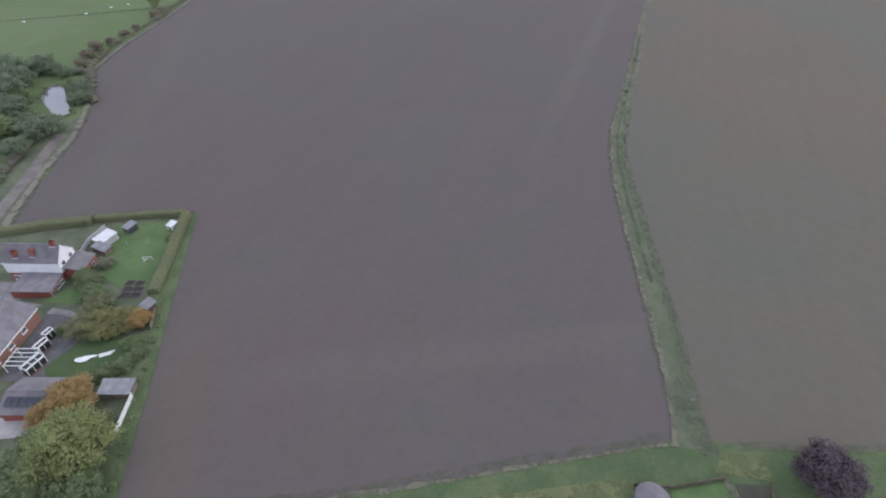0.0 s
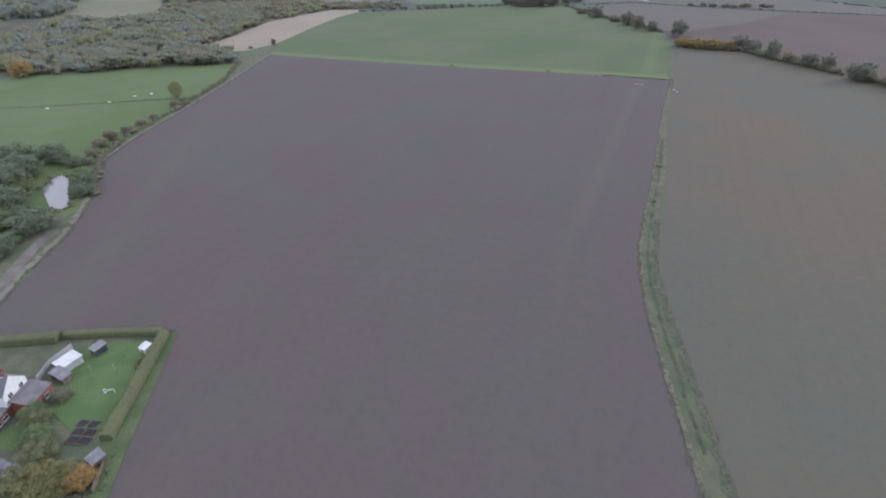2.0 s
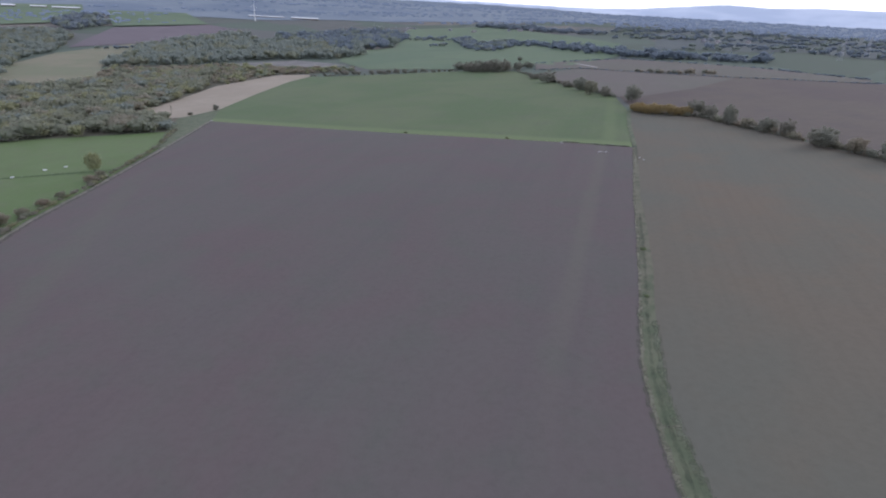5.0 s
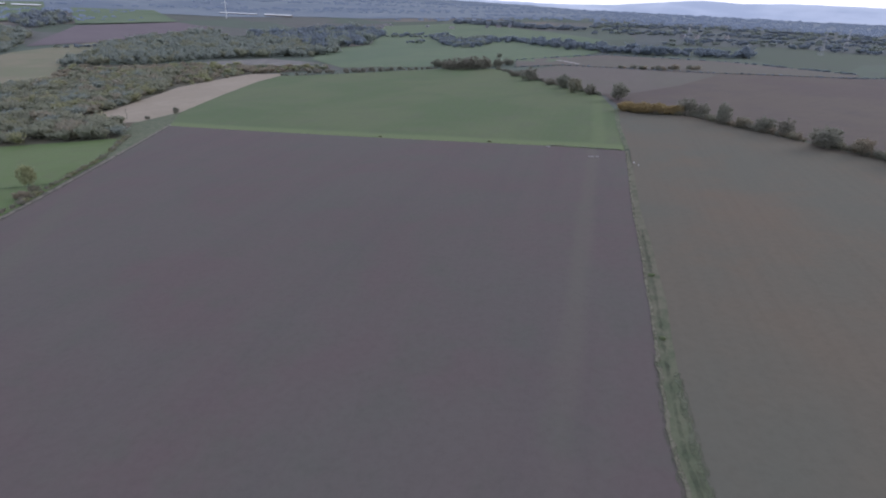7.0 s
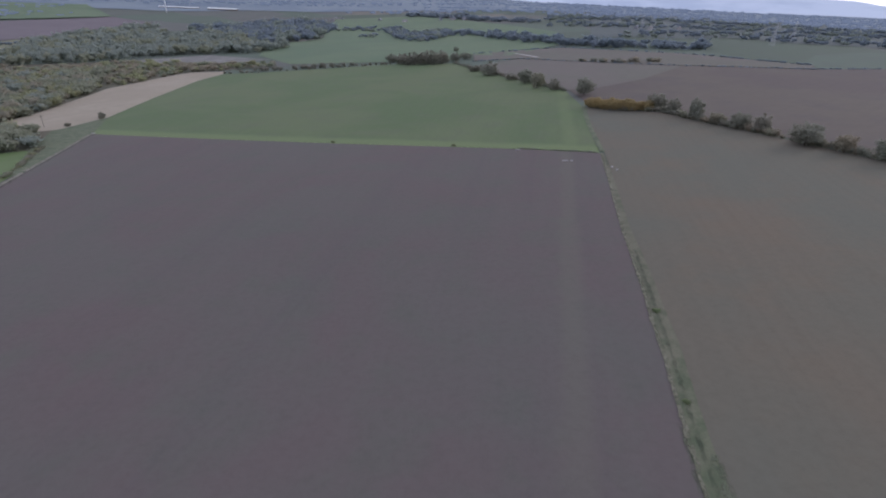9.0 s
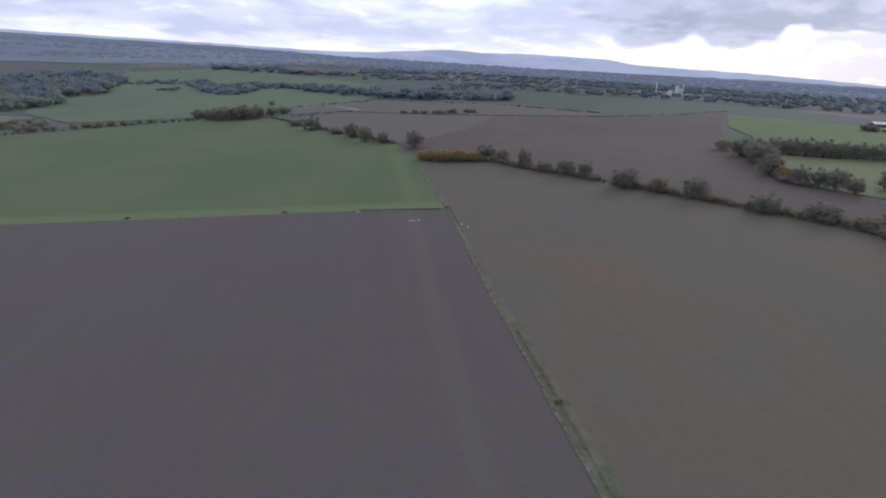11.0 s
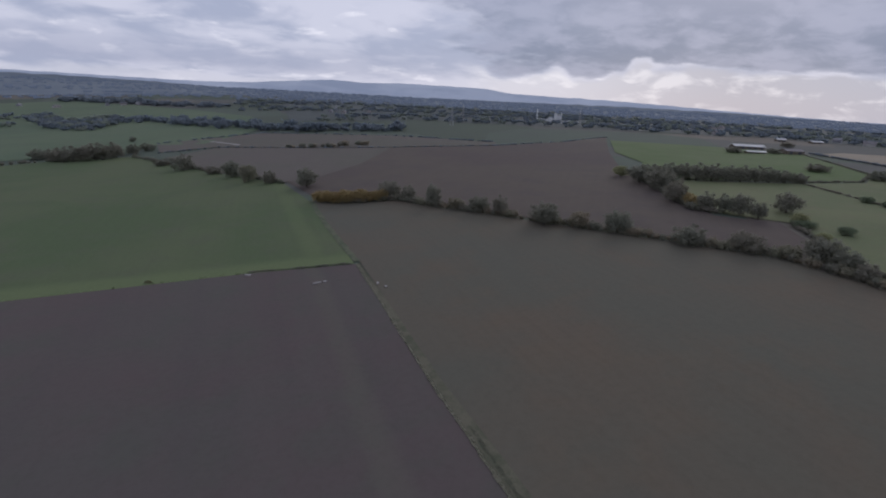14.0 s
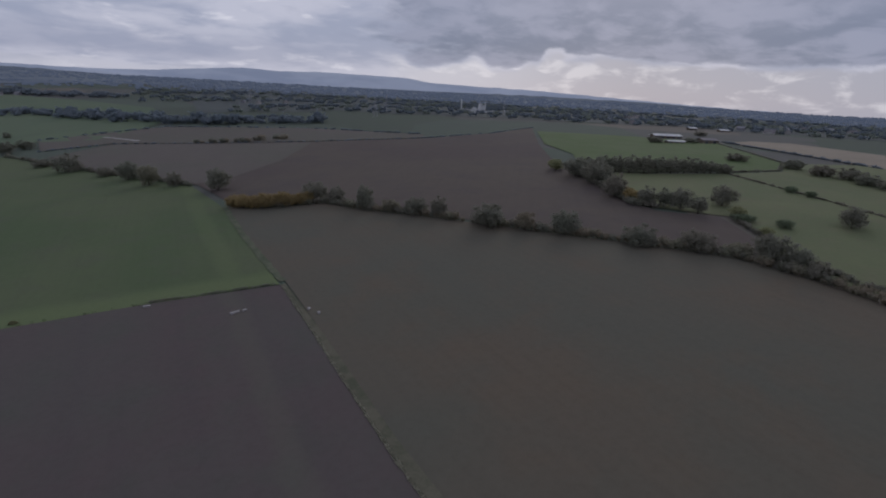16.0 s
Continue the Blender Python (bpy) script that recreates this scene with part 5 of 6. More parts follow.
def chimney_on(parent, x, y, z0, z1):
    bm = slab(x - 0.55, x + 0.55, y - 0.4, y + 0.4, z0, z1)
    box(bm, x - 0.62, x + 0.62, y - 0.47, y + 0.47, z1 - 0.18, z1, 0.03)
    stack = part("chimney", bm, BRICK, parent, "red brick chimney stack")
    for dx in (-0.25, 0.25):
        v, f = tube([(x + dx, y, z1), (x + dx, y, z1 + 0.4)], [0.15, 0.12], 8)
        raw_part("chimney_pot", v, f, BRICK, stack)
    part("flashing", slab(x - 0.7, x + 0.7, y - 0.62, y - 0.42, z0 - 0.1, z0 + 0.12), METAL, stack, "pale lead flashing")


def lean_roof(x0, x1, y0, y1, z0, z1, thick=0.14, axis="y"):
    """A single slope from height z0 at the first edge to z1 at the last."""
    bm = bmesh.new()
    if axis == "y":
        pts = ((x0, y0, z0), (x1, y0, z0), (x1, y1, z1), (x0, y1, z1))
    else:
        pts = ((x0, y0, z0), (x1, y0, z1), (x1, y1, z1), (x0, y1, z0))
    low = [bm.verts.new(p) for p in pts]
    top = [bm.verts.new((v.co.x, v.co.y, v.co.z + thick)) for v in low]
    bm.faces.new(top)
    bm.faces.new(low[::-1])
    for k in range(4):
        bm.faces.new((low[k], low[(k + 1) % 4], top[(k + 1) % 4], top[k]))
    bmesh.ops.recalc_face_normals(bm, faces=bm.faces[:])
    return bm


def first_house():
    z = land(-108.7, 89.1) - 0.1
    h = thing("house", -110.3, 89.1, z, 7.6, "two-storey brick house with white rendered upper walls and slate roof", "house")
    part("wall", gable_block(13.2, 0.0, 6.4, -1.2, 5.9, 9.1), BRICK, h)
    part("render_band", slab(-6.66, 6.66, -0.06, 0.0, 2.85, 5.85), RENDER, h, "white rendered upper wall")
    bm = bmesh.new()
    pts = [bm.verts.new((6.62, y, zz)) for y, zz in ((-0.05, 2.95), (6.35, 2.95), (6.35, 5.9), (3.2, 9.05), (-0.05, 5.9))]
    more = [bm.verts.new((6.68, v.co.y, v.co.z)) for v in pts]
    bm.faces.new(more)
    bm.faces.new(pts[::-1])
    for k in range(5):
        bm.faces.new((pts[k], pts[(k + 1) % 5], more[(k + 1) % 5], more[k]))
    bmesh.ops.recalc_face_normals(bm, faces=bm.faces[:])
    part("render_gable", bm, RENDER, h, "white rendered gable")
    for bm in prism(13.2, 0.0, 6.4, 5.95, 9.2, 0.2):
        part("roof", bm, SLATE, h, "grey slate roof slope")
    part("ridge_tiles", slab(-6.95, 6.95, 3.05, 3.35, 9.28, 9.46, 0.04), SLATE, h)
    part("fascia", slab(-6.8, 6.8, -0.32, -0.22, 5.62, 5.9), WHITE, h, "white fascia board")
    bm = slab(6.83, 6.93, -0.2, 3.2, 0, 0.34)
    for v in bm.verts:
        v.co.z += 5.65 + (v.co.y + 0.2) * 1.016
    part("verge_board", bm, WHITE, h, "white verge board")
    chimney_on(h, -3.4, 1.2, 6.8, 8.7)
    chimney_on(h, 0.6, 1.4, 7.0, 8.9)
    chimney_on(h, 5.2, 3.2, 8.9, 10.3)
    # front extension under a slate lean-to
    part("extension_wall", slab(-2.6, 6.5, -6.2, -0.02, -1.2, 2.35), BRICK, h)
    part("extension_roof", lean_roof(-2.9, 6.8, -6.3, -0.08, 2.4, 2.95), SLATE, h, "slate lean-to roof")
    part("wing_wall", slab(6.72, 11.0, 0.6, 6.9, -1.2, 3.2), BRICK, h)
    part("wing_roof", lean_roof(6.72, 11.25, 0.4, 7.1, 4.2, 3.25, axis="x"), SLATE, h, "mauve slate roof of a brick wing")
    window_in(h, 6.7, 1.6, 4.3, 1.2, 1.3, "x")
    window_in(h, 6.7, 4.6, 4.3, 1.2, 1.3, "x")
    window_in(h, 11.02, 2.2, 1.2, 1.2, 1.1, "x")
    window_in(h, 11.02, 5.0, 1.2, 1.2, 1.1, "x")
    window_in(h, 6.52, -1.4, 0.9, 1.3, 1.1, "x")
    window_in(h, 6.52, -3.2, 0.9, 1.3, 1.1, "x")
    window_in(h, 6.52, -5.2, 0.7, 1.1, 1.3, "x")
    window_in(h, -4.8, -0.08, 0.8, 1.5, 1.2, "-y", 2)


def second_house():
    z = land(-97, 66) - 0.1
    h = thing("house", -103.6, 67.6, z, 98, "red brick house with a slate roof and white windows", "house")
    part("wall", gable_block(17.0, -5.0, 5.0, -1.4, 3.6, 6.5), BRICK, h)
    for bm in prism(17.0, -5.0, 5.0, 3.6, 6.6, 0.35):
        part("roof", bm, SLATE, h, "grey slate roof slope")
    part("ridge_tiles", slab(-8.8, 8.8, -0.15, 0.15, 6.7, 6.85, 0.04), SLATE, h)
    part("fascia", slab(-8.8, 8.8, -5.46, -5.37, 3.2, 3.42), WHITE, h, "white fascia board")
    for x in (-5.6, -1.0, 3.4):
        window_in(h, x, -5.02, 1.5, 1.5, 1.2, "-y", 2)
    chimney_on(h, 6.0, 0.0, 6.1, 7.7)


def third_house():
    z = land(-83, 56) - 0.1
    h = thing("outbuilding", -83.2, 56.2, z, 8, "low brick outbuilding with a grey slate roof", "outbuilding")
    part("wall", gable_block(9.0, -3.9, 3.9, -1.0, 2.5, 3.9), BRICK, h)
    for bm in prism(9.0, -3.9, 3.9, 2.5, 4.0, 0.3):
        part("roof", bm, SLATE, h, "grey slate roof slope")
    part("ridge_tiles", slab(-4.8, 4.8, -0.14, 0.14, 4.1, 4.24, 0.04), SLATE, h)
    tilt = math.degrees(math.atan2(1.5, 3.9))
    for k in range(6):
        p = part("solar_panel", slab(-0.62, 0.62, -0.95, 0.95, 0.03, 0.09, 0.01), PANEL, h, "dark solar panel")
        p.matrix_local = pose(-3.4 + 1.36 * k, -2.0, 3.42, tilt, 0, 0)
    window_in(h, 4.52, 0.0, 0.9, 1.2, 1.0, "x")


def pergola():
    z = land(-93.5, 65)
    p = thing("pergola", -93.6, 64.6, z, 8, "white painted pergola of slim beams over a terrace", "pergola")
    for k in range(5):
        part("beam", slab(-2.4, 2.4, -2.2 + k * 1.1 - 0.06, -2.2 + k * 1.1 + 0.06, 2.36, 2.52), WHITE, p)
    for x in (-2.3, 2.3):
        part("rail", slab(x - 0.06, x + 0.06, -2.35, 2.35, 2.22, 2.36), WHITE, p)
        for y in (-2.2, 2.2):
            part("post", slab(x - 0.06, x + 0.06, y - 0.06, y + 0.06, -0.2, 2.22), WHITE, p)


def conservatory(x, y, turn, w, d):
    """White-framed glazed lean-to."""
    c = thing("conservatory", x, y, land(x, y) + 0.05, turn, "white-framed glazed garden room beside a terrace", "conservatory", "garden rooms")
    part("plinth", slab(-w / 2, w / 2, -d / 2, d / 2, -0.5, 0.45), BRICK, c, "red brick plinth")
    n = max(2, int(w / 1.3))
    for s in (-1, 1):
        for k in range(n + 1):
            px = -w / 2 + w * k / n
            part("mullion", slab(px - 0.06, px + 0.06, s * d / 2 - 0.06, s * d / 2 + 0.06, 0.5, 2.1), WHITE, c)
        part("glazing", slab(-w / 2, w / 2, s * d / 2 - 0.015, s * d / 2 + 0.015, 0.5, 2.1), GLASS, c)
    for s in (-1, 1):
        part("glazing", slab(s * w / 2 - 0.015, s * w / 2 + 0.015, -d / 2 + 0.06, d / 2 - 0.06, 0.5, 2.1), GLASS, c)
    part("eaves_beam", slab(-w / 2 - 0.08, w / 2 + 0.08, -d / 2 - 0.08, d / 2 + 0.08, 2.1, 2.24), WHITE, c)
    for s in (-1, 1):
        bm = bmesh.new()
        for k in range(n + 1):
            px = -w / 2 + w * k / n
            box(bm, px - 0.05, px + 0.05, 0, d / 2 + 0.1, 0.02, 0.1)
        box(bm, -w / 2, w / 2, d / 2 - 0.02, d / 2 + 0.1, 0.02, 0.12)
        box(bm, -w / 2, w / 2, 0.0, 0.12, 0.02, 0.12)
        r = part("roof_frame", bm, WHITE, c)
        r.matrix_local = pose(0, 0, 2.24 + 0.3 * d, 0, 0, 180 if s < 0 else 0) @ pose(0, 0, 0, -31, 0, 0)
        g = part("roof_glass", slab(-w / 2, w / 2, 0, d / 2, 0.0, 0.02), GLASS, r)


def shed(x, y, turn, w, d, hi, lo, roof, wall, label, name="garden_shed"):
    s = thing(name, x, y, land(x, y) - 0.05, turn, label, "shed")
    bm = bmesh.new()
    box(bm, -w / 2, w / 2, -d / 2, d / 2, -0.5, lo)
    part("wall", bm, wall, s)
    for k in range(int(w / 0.5)):
        px = -w / 2 + 0.25 + 0.5 * k
        part("batten", slab(px - 0.03, px + 0.03, -d / 2 - 0.03, -d / 2, 0, lo), wall, s)
    part("roof", lean_roof(-w / 2 - 0.15, w / 2 + 0.15, -d / 2 - 0.2, d / 2 + 0.2, lo + 0.02, hi, 0.08), roof, s)
    part("door", slab(-0.4, 0.4, -d / 2 - 0.05, -d / 2, 0.0, min(1.85, lo - 0.1)), TIMBER, s, "plank door")
    return s


def board_fence(points, height, material, label):
    pts = dense(points, 1.8)
    z0 = land(*pts[0])
    f = thing("garden_fence", pts[0][0], pts[0][1], z0, 0, label, "fence")
    for k, (x, y) in enumerate(pts):
        z = land(x, y)
        px, py, pz = x - pts[0][0], y - pts[0][1], z - z0
        part("post", slab(px - 0.06, px + 0.06, py - 0.06, py + 0.06, pz - 0.3, pz + height + 0.08), material, f)
        if k:
            xa, ya = pts[k - 1]
            d, ang = math.hypot(x - xa, y - ya), math.degrees(math.atan2(y - ya, x - xa))
            b = part("panel", slab(0.07, d - 0.07, -0.02, 0.02, 0.05, height), material, f)
            b.matrix_local = pose(xa - pts[0][0], ya - pts[0][1], land(xa, ya) - z0, 0, 0, ang)


def white_panels(x, y, turn):
    """Two long tapered white panels laid end to end on low trestles, with a link between them."""
    p = thing("white_panels", x, y, land(x, y) + 0.12, turn, "two long tapered white panels laid end to end on a lawn", "panel")
    for ring in (((0.0, -0.1), (1.2, -0.95), (2.3, -0.9), (3.0, -0.35), (4.1, -0.25), (4.1, 0.25), (2.4, 0.55), (0.2, 0.55)),
                 ((4.6, -0.85), (6.6, -0.70), (7.9, -0.1), (8.3, 0.35), (8.2, 0.5), (6.6, 0.35), (4.6, 0.2))):
        bm = bmesh.new()
        low = [bm.verts.new((a, b, 0.45)) for a, b in ring]
        top = [bm.verts.new((a, b * 0.94, 0.62)) for a, b in ring]
        bm.faces.new(top)
        bm.faces.new(low[::-1])
        for k in range(len(ring)):
            bm.faces.new((low[k], low[(k + 1) % len(ring)], top[(k + 1) % len(ring)], top[k]))
        bmesh.ops.recalc_face_normals(bm, faces=bm.faces[:])
        part("panel", bm, WHITE, p)
    part("link", slab(4.05, 4.65, -0.12, 0.12, 0.48, 0.58), METAL, p)
    for a in (1.2, 2.9, 5.2, 7.0):
        part("trestle", slab(a - 0.06, a + 0.06, -0.3, 0.3, -0.1, 0.45), TIMBER, p)


def raised_bed(x, y, turn, w, d):
    b = thing("raised_bed", x, y, land(x, y) + 0.1, turn, "dark raised vegetable bed edged with timber", "planter", "raised beds")
    part("soil", slab(-w / 2 + 0.08, w / 2 - 0.08, -d / 2 + 0.08, d / 2 - 0.08, -0.2, 0.22), DUG_SOIL, b, "dark soil")
    for s in (-1, 1):
        part("board", slab(-w / 2, w / 2, s * d / 2 - 0.04, s * d / 2 + 0.04, -0.2, 0.3), TIMBER, b)
        part("board", slab(s * w / 2 - 0.04, s * w / 2 + 0.04, -d / 2 + 0.05, d / 2 - 0.05, -0.2, 0.3), TIMBER, b)


first_house()
second_house()
third_house()
pergola()
conservatory(-90.6, 63.8, 78, 4.0, 1.9)
conservatory(-92.6, 68.6, 80, 2.6, 1.3)
conservatory(-93.6, 71.8, 80, 1.9, 1.2)
shed(-69.0, 59.8, 9, 5.8, 3.0, 2.5, 2.1, FELT, TIMBER, "long timber shed with a grey felt roof")
shed(-76.2, 81.8, -25, 2.6, 2.4, 2.5, 2.0, FELT, TIMBER, "small timber shed with a pale grey roof")
shed(-99.6, 110.6, -20, 2.2, 2.8, 2.5, 2.0, FELT, PANEL, "small dark shed with a grey roof beside a hedge")
shed(-88.2, 112.4, -15, 1.9, 2.0, 2.1, 1.7, WHITE_ROOF, WHITE, "small white summer house in a lawn corner")
shed(-103.2, 105.2, -18, 3.6, 4.6, 2.6, 2.2, WHITE_ROOF, METAL, "pale garage with a white sheet roof")
shed(-101.6, 101.2, -18, 4.8, 2.2, 2.2, 1.9, FELT, TIMBER, "low shed with a weathered grey roof")
board_fence([(-106.6, 99.5), (-108.2, 105), (-107.6, 111)], 1.8, METAL, "pale grey board fence behind a garage")
board_fence([(-65.9, 59.2), (-64.4, 53.0), (-64.0, 51.0)], 1.6, WHITE, "pale white-washed board fence")
board_fence([(-74.6, 81.5), (-72.4, 76.0)], 1.6, TIMBER, "weathered timber board fence")
board_fence([(24.6, 51.3), (30.0, 51.4), (38.6, 53.9)], 1.1, TIMBER, "low timber fence behind a lawn")
board_fence([(45.1, 53.6), (44.2, 49.0)], 1.0, TIMBER, "low timber fence beside a garden bed")
white_panels(-83.4, 66.0, 28)
for i in range(2):
    for j in range(3):
        raised_bed(-85.2 + 2.5 * i - 0.55 * j, 85.9 + 0.1 * i + 2.0 * j, 4, 2.4, 1.9)
def goal_frame(x, y, turn):
    """A small white tubular goal."""
    g = thing("garden_goal", x, y, land(x, y) + 0.15, turn, "small white tubular goal frame on a lawn", "goal")
    for sx in (-1.1, 1.1):
        part("post", slab(sx - 0.05, sx + 0.05, -0.05, 0.05, -0.1, 1.3), WHITE, g)
        part("ground_bar", slab(sx - 0.05, sx + 0.05, 0.06, 0.9, -0.02, 0.08), WHITE, g)
    part("crossbar", slab(-1.15, 1.15, -0.05, 0.05, 1.31, 1.41), WHITE, g)
    part("back_bar", slab(-1.04, 1.04, 0.82, 0.92, -0.02, 0.08), WHITE, g)


def washing_line(points):
    (xa, ya), (xb, yb) = points
    za = land(xa, ya) + 0.1
    w = thing("washing_line", xa, ya, za, 0, "washing line on slim grey posts over a lawn", "washing line")
    dx, dy, dz = xb - xa, yb - ya, land(xb, yb) + 0.1 - za
    for px, py, pz in ((0, 0, 0), (dx, dy, dz)):
        v, f = tube([(px, py, pz - 0.2), (px, py, pz + 2.1)], [0.045, 0.04], 6)
        raw_part("post", v, f, METAL, w)
    d = math.hypot(dx, dy)
    nx, ny = -dy / d * 0.015, dx / d * 0.015
    rail = [(nx, ny, 2.0), (-nx, -ny, 2.0), (-nx, -ny, 2.05), (nx, ny, 2.05)]
    verts = rail + [(dx + a, dy + b, dz + c) for a, b, c in rail]
    faces = [(0, 1, 2, 3), (7, 6, 5, 4)] + [(k, k + 4, (k + 1) % 4 + 4, (k + 1) % 4) for k in range(4)]
    raw_part("line", verts, faces, TIMBER, w)


goal_frame(-87.0, 98.4, 15)
washing_line([(-96.6, 104.2), (-91.2, 105.2)])
hut = thing("garden_hut", 26.6, 48.6, land(26.6, 48.6) - 0.1, 0, "round garden hut with a purple-grey roof", "hut")
v, f = tube([(0, 0, -0.3), (0, 0, 1.9)], [2.2, 2.2], 20)
raw_part("wall", v, f, TIMBER, hut)
v, f = tube([(0, 0, 1.85), (0, 0, 2.15), (0, 0, 2.75), (0, 0, 3.15)], [2.7, 2.6, 1.6, 0.15], 20)
raw_part("roof", v, f, SLATE, hut, "purple-grey domed roof")

# garden trees and shrubs
LIME = tree_proto(201, LEAF_YELLOW, 1.15, 15, 5000, 0.032, 0.12, 0.03, 0.80)
MAPLE = tree_proto(202, LEAF_ORANGE, 1.1, 10, 2600, 0.034, 0.08, 0.03)
BEECH = tree_proto(203, LEAF_RED, 1.1, 14, 4500, 0.036, 0.08, 0.03, 0.80)
SHRUB = tree_proto(204, LEAF_GREEN, 1.15, 10, 1500, 0.045, 0.0, 0.03)
SHRUB_OLIVE = tree_proto(205, LEAF_OLIVE, 1.15, 10, 1500, 0.045, 0.0, 0.03)
SHRUB_GOLD = tree_proto(206, LEAF_GOLDEN_GREEN, 1.15, 11, 1500, 0.045, 0.0, 0.03)
plant_tree(LIME, -66.2, 45.6, 11.0, 12.0, "broad yellow-green lime tree behind a garden", "", "tree")
plant_tree(SHRUB, -74.5, 43.4, 6.5, 9, "dark green garden tree", "garden trees", "tree")
plant_tree(SHRUB, -70.0, 39.6, 8.0, 12, "dark green garden tree", "garden trees", "tree")
plant_tree(SHRUB, -62.6, 40.2, 6.0, 8, "dark green garden tree", "garden trees", "tree")
plant_tree(MAPLE, -76.0, 56.2, 6.0, 9.5, "orange autumn maple beside an outbuilding", "", "tree")
plant_tree(MAPLE, -78.6, 52.2, 4.6, 5.5, "small orange autumn tree", "", "tree")
plant_tree(BEECH, 52.0, 54.6, 7.6, 8.8, "round copper beech with dark purple leaves", "", "tree")
for x, y, h, w, kind in ((-82.5, 75.0, 4.0, 8.5, 4), (-87.5, 74.4, 3.6, 7.5, 1), (-78.6, 77.0, 3.6, 6.5, 4), (-75.4, 77.2, 4.0, 5.4, 2), (-88.5, 81.5, 3.6, 6.5, 1), (-92.5, 85.0, 3.4, 6.0, 0), (-96.4, 88.6, 3.8, 6.0, 0),
                         (-99.5, 91.2, 3.2, 4.5, 0), (-73.2, 71.5, 2.4, 4.6, 0), (-72.0, 65.8, 2.4, 4.6, 0), (-74.6, 63.2, 2.4, 4.0, 0), (-70.8, 69.0, 2.0, 3.6, 0), (-91.6, 73.8, 2.4, 3.6, 0), (-96.8, 95.8, 2.6, 4.4, 3), (-86.0, 108.0, 1.5, 3.2, 1), (-67.5, 52.0, 3.5, 5.0, 0), (-69.0, 48.0, 4.5, 6.0, 0)):
    plant_tree((SHRUB, SHRUB_OLIVE, MAPLE, THORN, SHRUB_GOLD)[kind], x, y, h, w, ("dark green leafy garden shrub", "olive-brown leafy garden shrub", "orange autumn garden shrub", "russet autumn garden shrub", "yellowing olive garden shrub")[kind], "garden shrubs", "shrub", "shrub")
hedgerow("bank_growth", [(-58, 42), (-65.5, 60), (-75, 85)], 1.6, 0.9, 55, LEAF_GREEN, "low weeds along a garden bank", 1.6, 0.8, 0.8)
hedgerow("verge_growth", [(31, 61), (38, 60), (50, 60), (70, 62)], 1.1, 0.35, 56, LEAF_GREEN, "rough growth along a field edge", 1.3, 0.6, 1.2)


# ---- small things in the fields ----
def feed_bag(x, y, turn, length, label):
    """A slumped white sheet-wrapped bundle."""
    bm = slab(-length / 2, length / 2, -0.45, 0.45, 0, 0.55)
    bmesh.ops.subdivide_edges(bm, edges=bm.edges[:], cuts=3, use_grid_fill=True)
    for v in bm.verts:
        k = 0.12 * noise.noise(v.co * 1.9 + Vector((x, y, 0)))
        v.co = v.co * (1 + k) * (1 - 0.12 * abs(v.co.x) / length)
    ob = part("wrapped_bundle", bm, CONCRETE)
    ob.matrix_world = pose(x, y, land(x, y) + 0.15, 0, 0, turn)
    tagged(ob, label, "bundle", "white bundles")


feed_bag(64.3, 388.5, 5, 3.6, "white plastic bundle on bare soil")
feed_bag(67.4, 388.0, 25, 1.8, "white plastic bundle on bare soil")
feed_bag(44.0, 414.4, -20, 2.6, "white plastic bundle beside a ditch")
feed_bag(83.8, 374.0, 60, 1.8, "white plastic bundle on a field edge")
feed_bag(84.8, 369.0, 70, 1.2, "white plastic bundle on a field edge")
feed_bag(-246.5, 511, 10, 2.4, "white plastic bundle at a field corner")
plant_tree(SHRUB, 52.8, 243.8, 1.0, 2.2, "small dark bush in a grass strip", "strip bushes", "bush", "bush")
plant_tree(SHRUB, 45.0, 209.0, 0.8, 1.7, "small dark bush in a grass strip", "strip bushes", "bush", "bush")
plant_tree(SHRUB_OLIVE, 8.5, 430.5, 1.3, 2.6, "small bush on a field margin", "margin bushes", "bush", "bush")
plant_tree(SHRUB_OLIVE, -66, 454.0, 1.3, 2.6, "small bush on a field margin", "margin bushes", "bush", "bush")


def pole(x, y, height, label):
    v, f = tube([(0, 0, -0.5), (0, 0, height)], [0.16, 0.11], 8)
    p = thing("utility_pole", x, y, land(x, y), 15, label, "pole", "utility poles")
    raw_part("mast", v, f, BARK, p)
    part("crossarm", slab(-0.9, 0.9, -0.07, 0.07, height - 0.7, height - 0.52), BARK, p)


def trough(x, y, turn):
    t = thing("water_trough", x, y, land(x, y) + 0.1, turn, "white livestock trough beside a pasture fence", "trough", "white troughs")
    part("basin", slab(-0.9, 0.9, -0.4, 0.4, 0.25, 0.85, 0.06), WHITE, t)
    for sx in (-0.7, 0.7):
        part("leg", slab(sx - 0.08, sx + 0.08, -0.35, 0.35, -0.1, 0.25), TIMBER, t)


for x, y in ((-310, 319), (-279, 337), (-272, 353), (-264, 360)):
    trough(x, y, 20)
pole(-300, 540, 9.0, "slim wooden utility pole beside stubble")


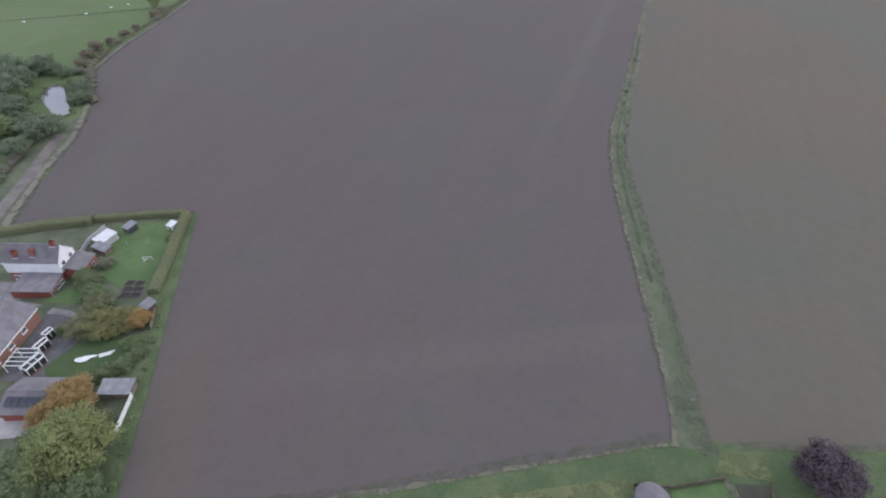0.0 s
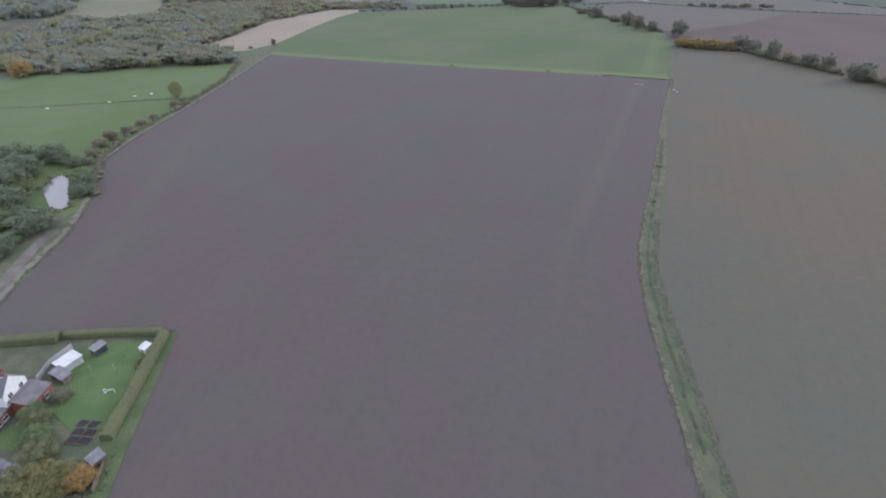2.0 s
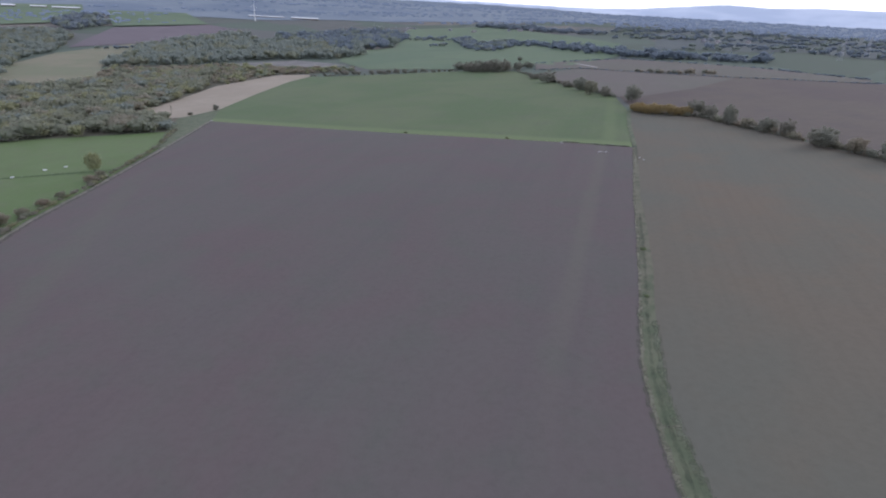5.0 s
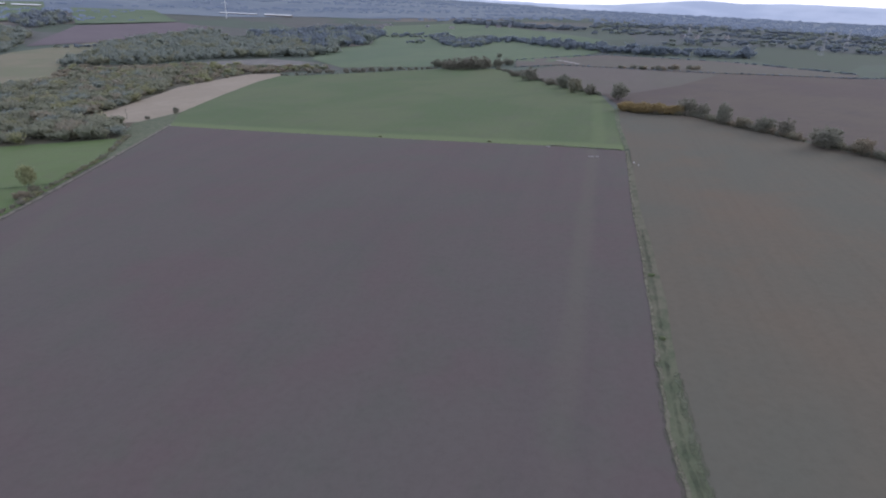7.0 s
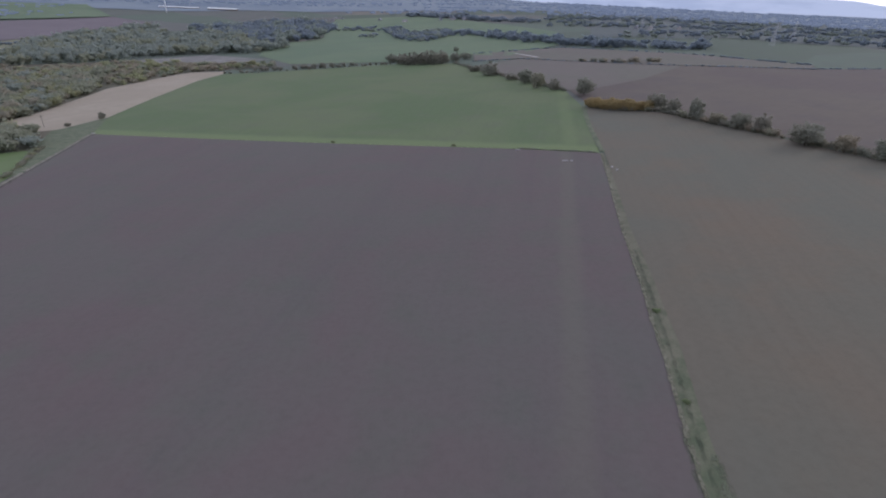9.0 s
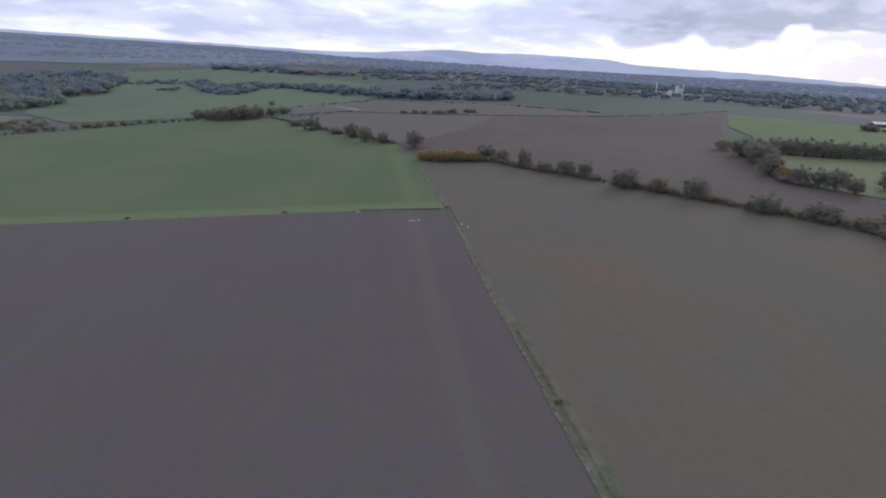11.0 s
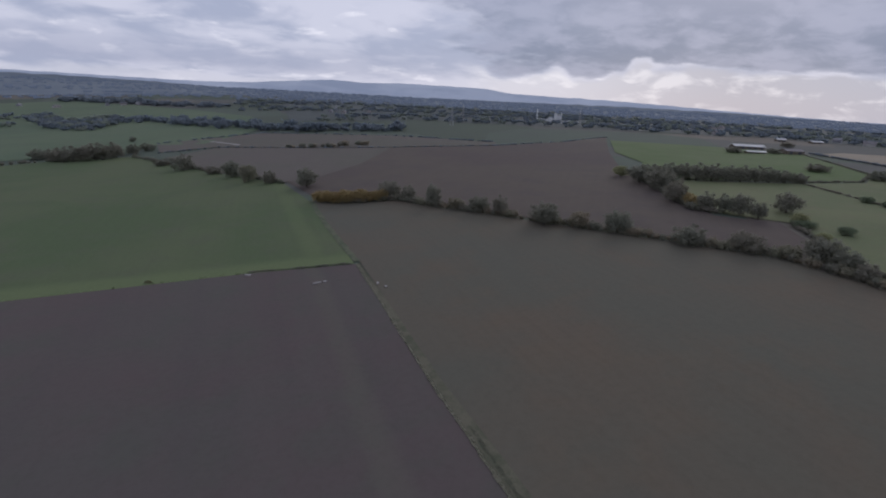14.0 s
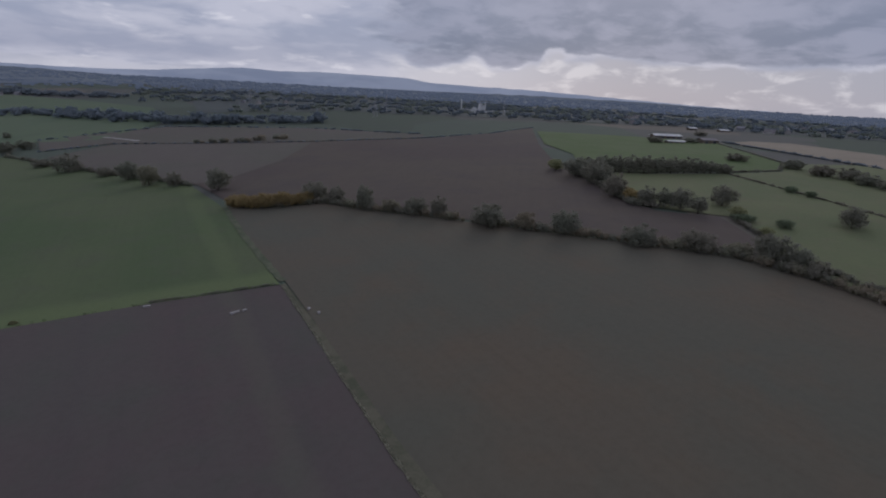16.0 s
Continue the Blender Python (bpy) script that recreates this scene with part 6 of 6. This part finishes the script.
def turbine():
    t = thing("wind_turbine", -965, 2308, land(-965, 2308), 25, "white wind turbine far off beside fields", "turbine")
    v, f = tube([(0, 0, -1), (0, 0, 30), (0, 0, 58)], [1.9, 1.5, 1.1], 12)
    raw_part("tower", v, f, WHITE, t)
    part("nacelle", slab(-1.3, 1.3, -3.2, 1.6, 57.2, 59.6, 0.4), WHITE, t)
    for k in range(3):
        b = bmesh.new()
        ring = [b.verts.new(p) for p in ((-0.9, -3.4, 0.6), (0.9, -3.4, 0.6), (0.25, -3.4, 19), (-0.1, -3.4, 19))]
        back = [b.verts.new((v.co.x, v.co.y + 0.35, v.co.z)) for v in ring]
        b.faces.new(ring)
        b.faces.new(back[::-1])
        for i in range(4):
            b.faces.new((ring[i], ring[(i + 1) % 4], back[(i + 1) % 4], back[i]))
        bmesh.ops.recalc_face_normals(b, faces=b.faces[:])
        o = part("blade", b, WHITE, t)
        o.matrix_local = pose(0, 0, 58.4, 0, 8 + 120 * k, 0)


turbine()


def barn(x, y, turn, length, depth, eave, ridge, roof, label, group="farm buildings"):
    b = thing("farm_building", x, y, land(x, y) - 0.2, turn, label, "barn", group)
    part("wall", gable_block(length, -depth / 2, depth / 2, -2.0, eave, ridge - 0.1), TIMBER, b)
    for bm in prism(length, -depth / 2, depth / 2, eave, ridge, 0.5, 0.3):
        part("roof", bm, roof, b)
    bays = max(2, int(length / 8))
    for k in range(bays):
        px = -length / 2 + length * (k + 0.5) / bays
        part("doorway", slab(px - 1.8, px + 1.8, -depth / 2 - 0.12, -depth / 2 - 0.04, 0.2, eave - 0.8), PANEL, b, "dark sliding door")


barn(722, 562, -31, 42, 11, 3.6, 5.6, WHITE_ROOF, "long white-roofed farm barn beside a green field")
barn(655, 518, -31, 24, 7, 2.6, 3.6, WHITE_ROOF, "low pale farm shed beside a green field")
barn(700, 498, -31, 22, 14, 4.5, 6.5, SLATE, "dark farm shed beside a green field")
barn(984, 640, -31, 16, 8, 3.5, 5, WHITE_ROOF, "white-roofed barn far off")
barn(1010, 596, -31, 20, 8, 3, 4.5, WHITE_ROOF, "white-roofed barn far off")
barn(-820, 2496, 8, 112, 26, 6, 9, WHITE_ROOF, "long white glasshouse far across the plain", "far buildings")
barn(-990, 2490, 8, 150, 20, 4, 6, WHITE_ROOF, "long white glasshouse far across the plain", "far buildings")
barn(-1660, 2170, 32, 90, 24, 6, 9, WHITE_ROOF, "long white shed beside a far field", "far buildings")
barn(-1805, 2066, 32, 40, 22, 7, 11, WHITE_ROOF, "white far farm building", "far buildings")
barn(-1740, 2130, 32, 50, 22, 6, 9, WHITE_ROOF, "white far farm building", "far buildings")


def cottage(x, y, turn, length, wall, roof, label):
    b = thing("far_house", x, y, land(x, y) - 0.5, turn, label, "house", "far houses")
    part("wall", gable_block(length, -5, 5, -2.0, 5.5, 8.6), wall, b)
    for bm in prism(length, -5, 5, 5.5, 8.8, 0.5, 0.3):
        part("roof", bm, roof, b)
    for k in range(3):
        window_in(b, -length * 0.3 + length * 0.3 * k, -5.02, 1.0, 1.6, 1.4, "-y")


rng = random.Random(5)
for x0, y0, n, spread in ((60, 2050, 7, 130), (-250, 2150, 4, 120), (560, 1450, 3, 60), (980, 800, 2, 60), (1280, 900, 5, 120), (1150, 560, 3, 90), (1330, 520, 5, 90)):
    for k in range(n):
        cottage(x0 + rng.uniform(-spread, spread), y0 + rng.uniform(-spread, spread) * 0.6, rng.uniform(0, 180), rng.uniform(11, 18), (CONCRETE, FELT)[k % 2], (SLATE, FELT)[k % 2], "pale far house among trees")


def works():
    """A pale industrial works with towers and a stack."""
    cx, cy = 915, 1120
    w = thing("works", cx, cy, land(cx, cy) - 1, -42, "pale industrial works with towers and a chimney far off", "factory")
    w.scale = (0.55, 0.55, 0.7)
    for x, y, dx, dy, h in ((0, 0, 34, 20, 16), (30, 4, 18, 18, 27), (-28, 2, 24, 16, 12), (58, 0, 30, 16, 10), (16, -16, 12, 10, 34), (-6, -18, 14, 8, 20)):
        b = part("hall", slab(x - dx / 2, x + dx / 2, y - dy / 2, y + dy / 2, -6, h, 0.6), WHITE_ROOF, w)
        part("roof_edge", slab(x - dx / 2 - 0.5, x + dx / 2 + 0.5, y - dy / 2 - 0.5, y + dy / 2 + 0.5, h - 1.2, h + 0.3), METAL, b)
    for x, h, r in ((-62, 42, 2.6), (40, 38, 2.0), (-48, 13, 8), (76, 12, 8)):
        v, f = tube([(x, -6, -6), (x, -6, h * 0.5), (x, -6, h)], [r * 1.2, r, r * 0.9], 14)
        raw_part("tower", v, f, WHITE_ROOF, w)


works()


def pylon(x, y, height):
    p = thing("pylon", x, y, land(x, y), 30, "grey lattice electricity pylon far off", "pylon", "pylons")
    for sx in (-1, 1):
        for sy in (-1, 1):
            v, f = tube([(sx * 3, sy * 3, -1), (sx * 1.0, sy * 1.0, height * 0.6), (sx * 0.4, sy * 0.4, height)], [0.35, 0.3, 0.2], 5)
            raw_part("leg", v, f, METAL, p)
    for z, w in ((0.62, 7), (0.76, 9), (0.9, 6)):
        part("arm", slab(-w, w, -0.25, 0.25, height * z, height * z + 0.5), METAL, p)


for x, y in ((470, 1350), (700, 1180), (560, 1020), (880, 1000)):
    pylon(x, y, 34)

for proto in (OAK, ASH, ALDER, BIRCH, THORN, GOLD, TALL, MAPLE_FAR, LIME, MAPLE, BEECH, SHRUB, SHRUB_OLIVE, SHRUB_GOLD):
    remove_thing(proto)
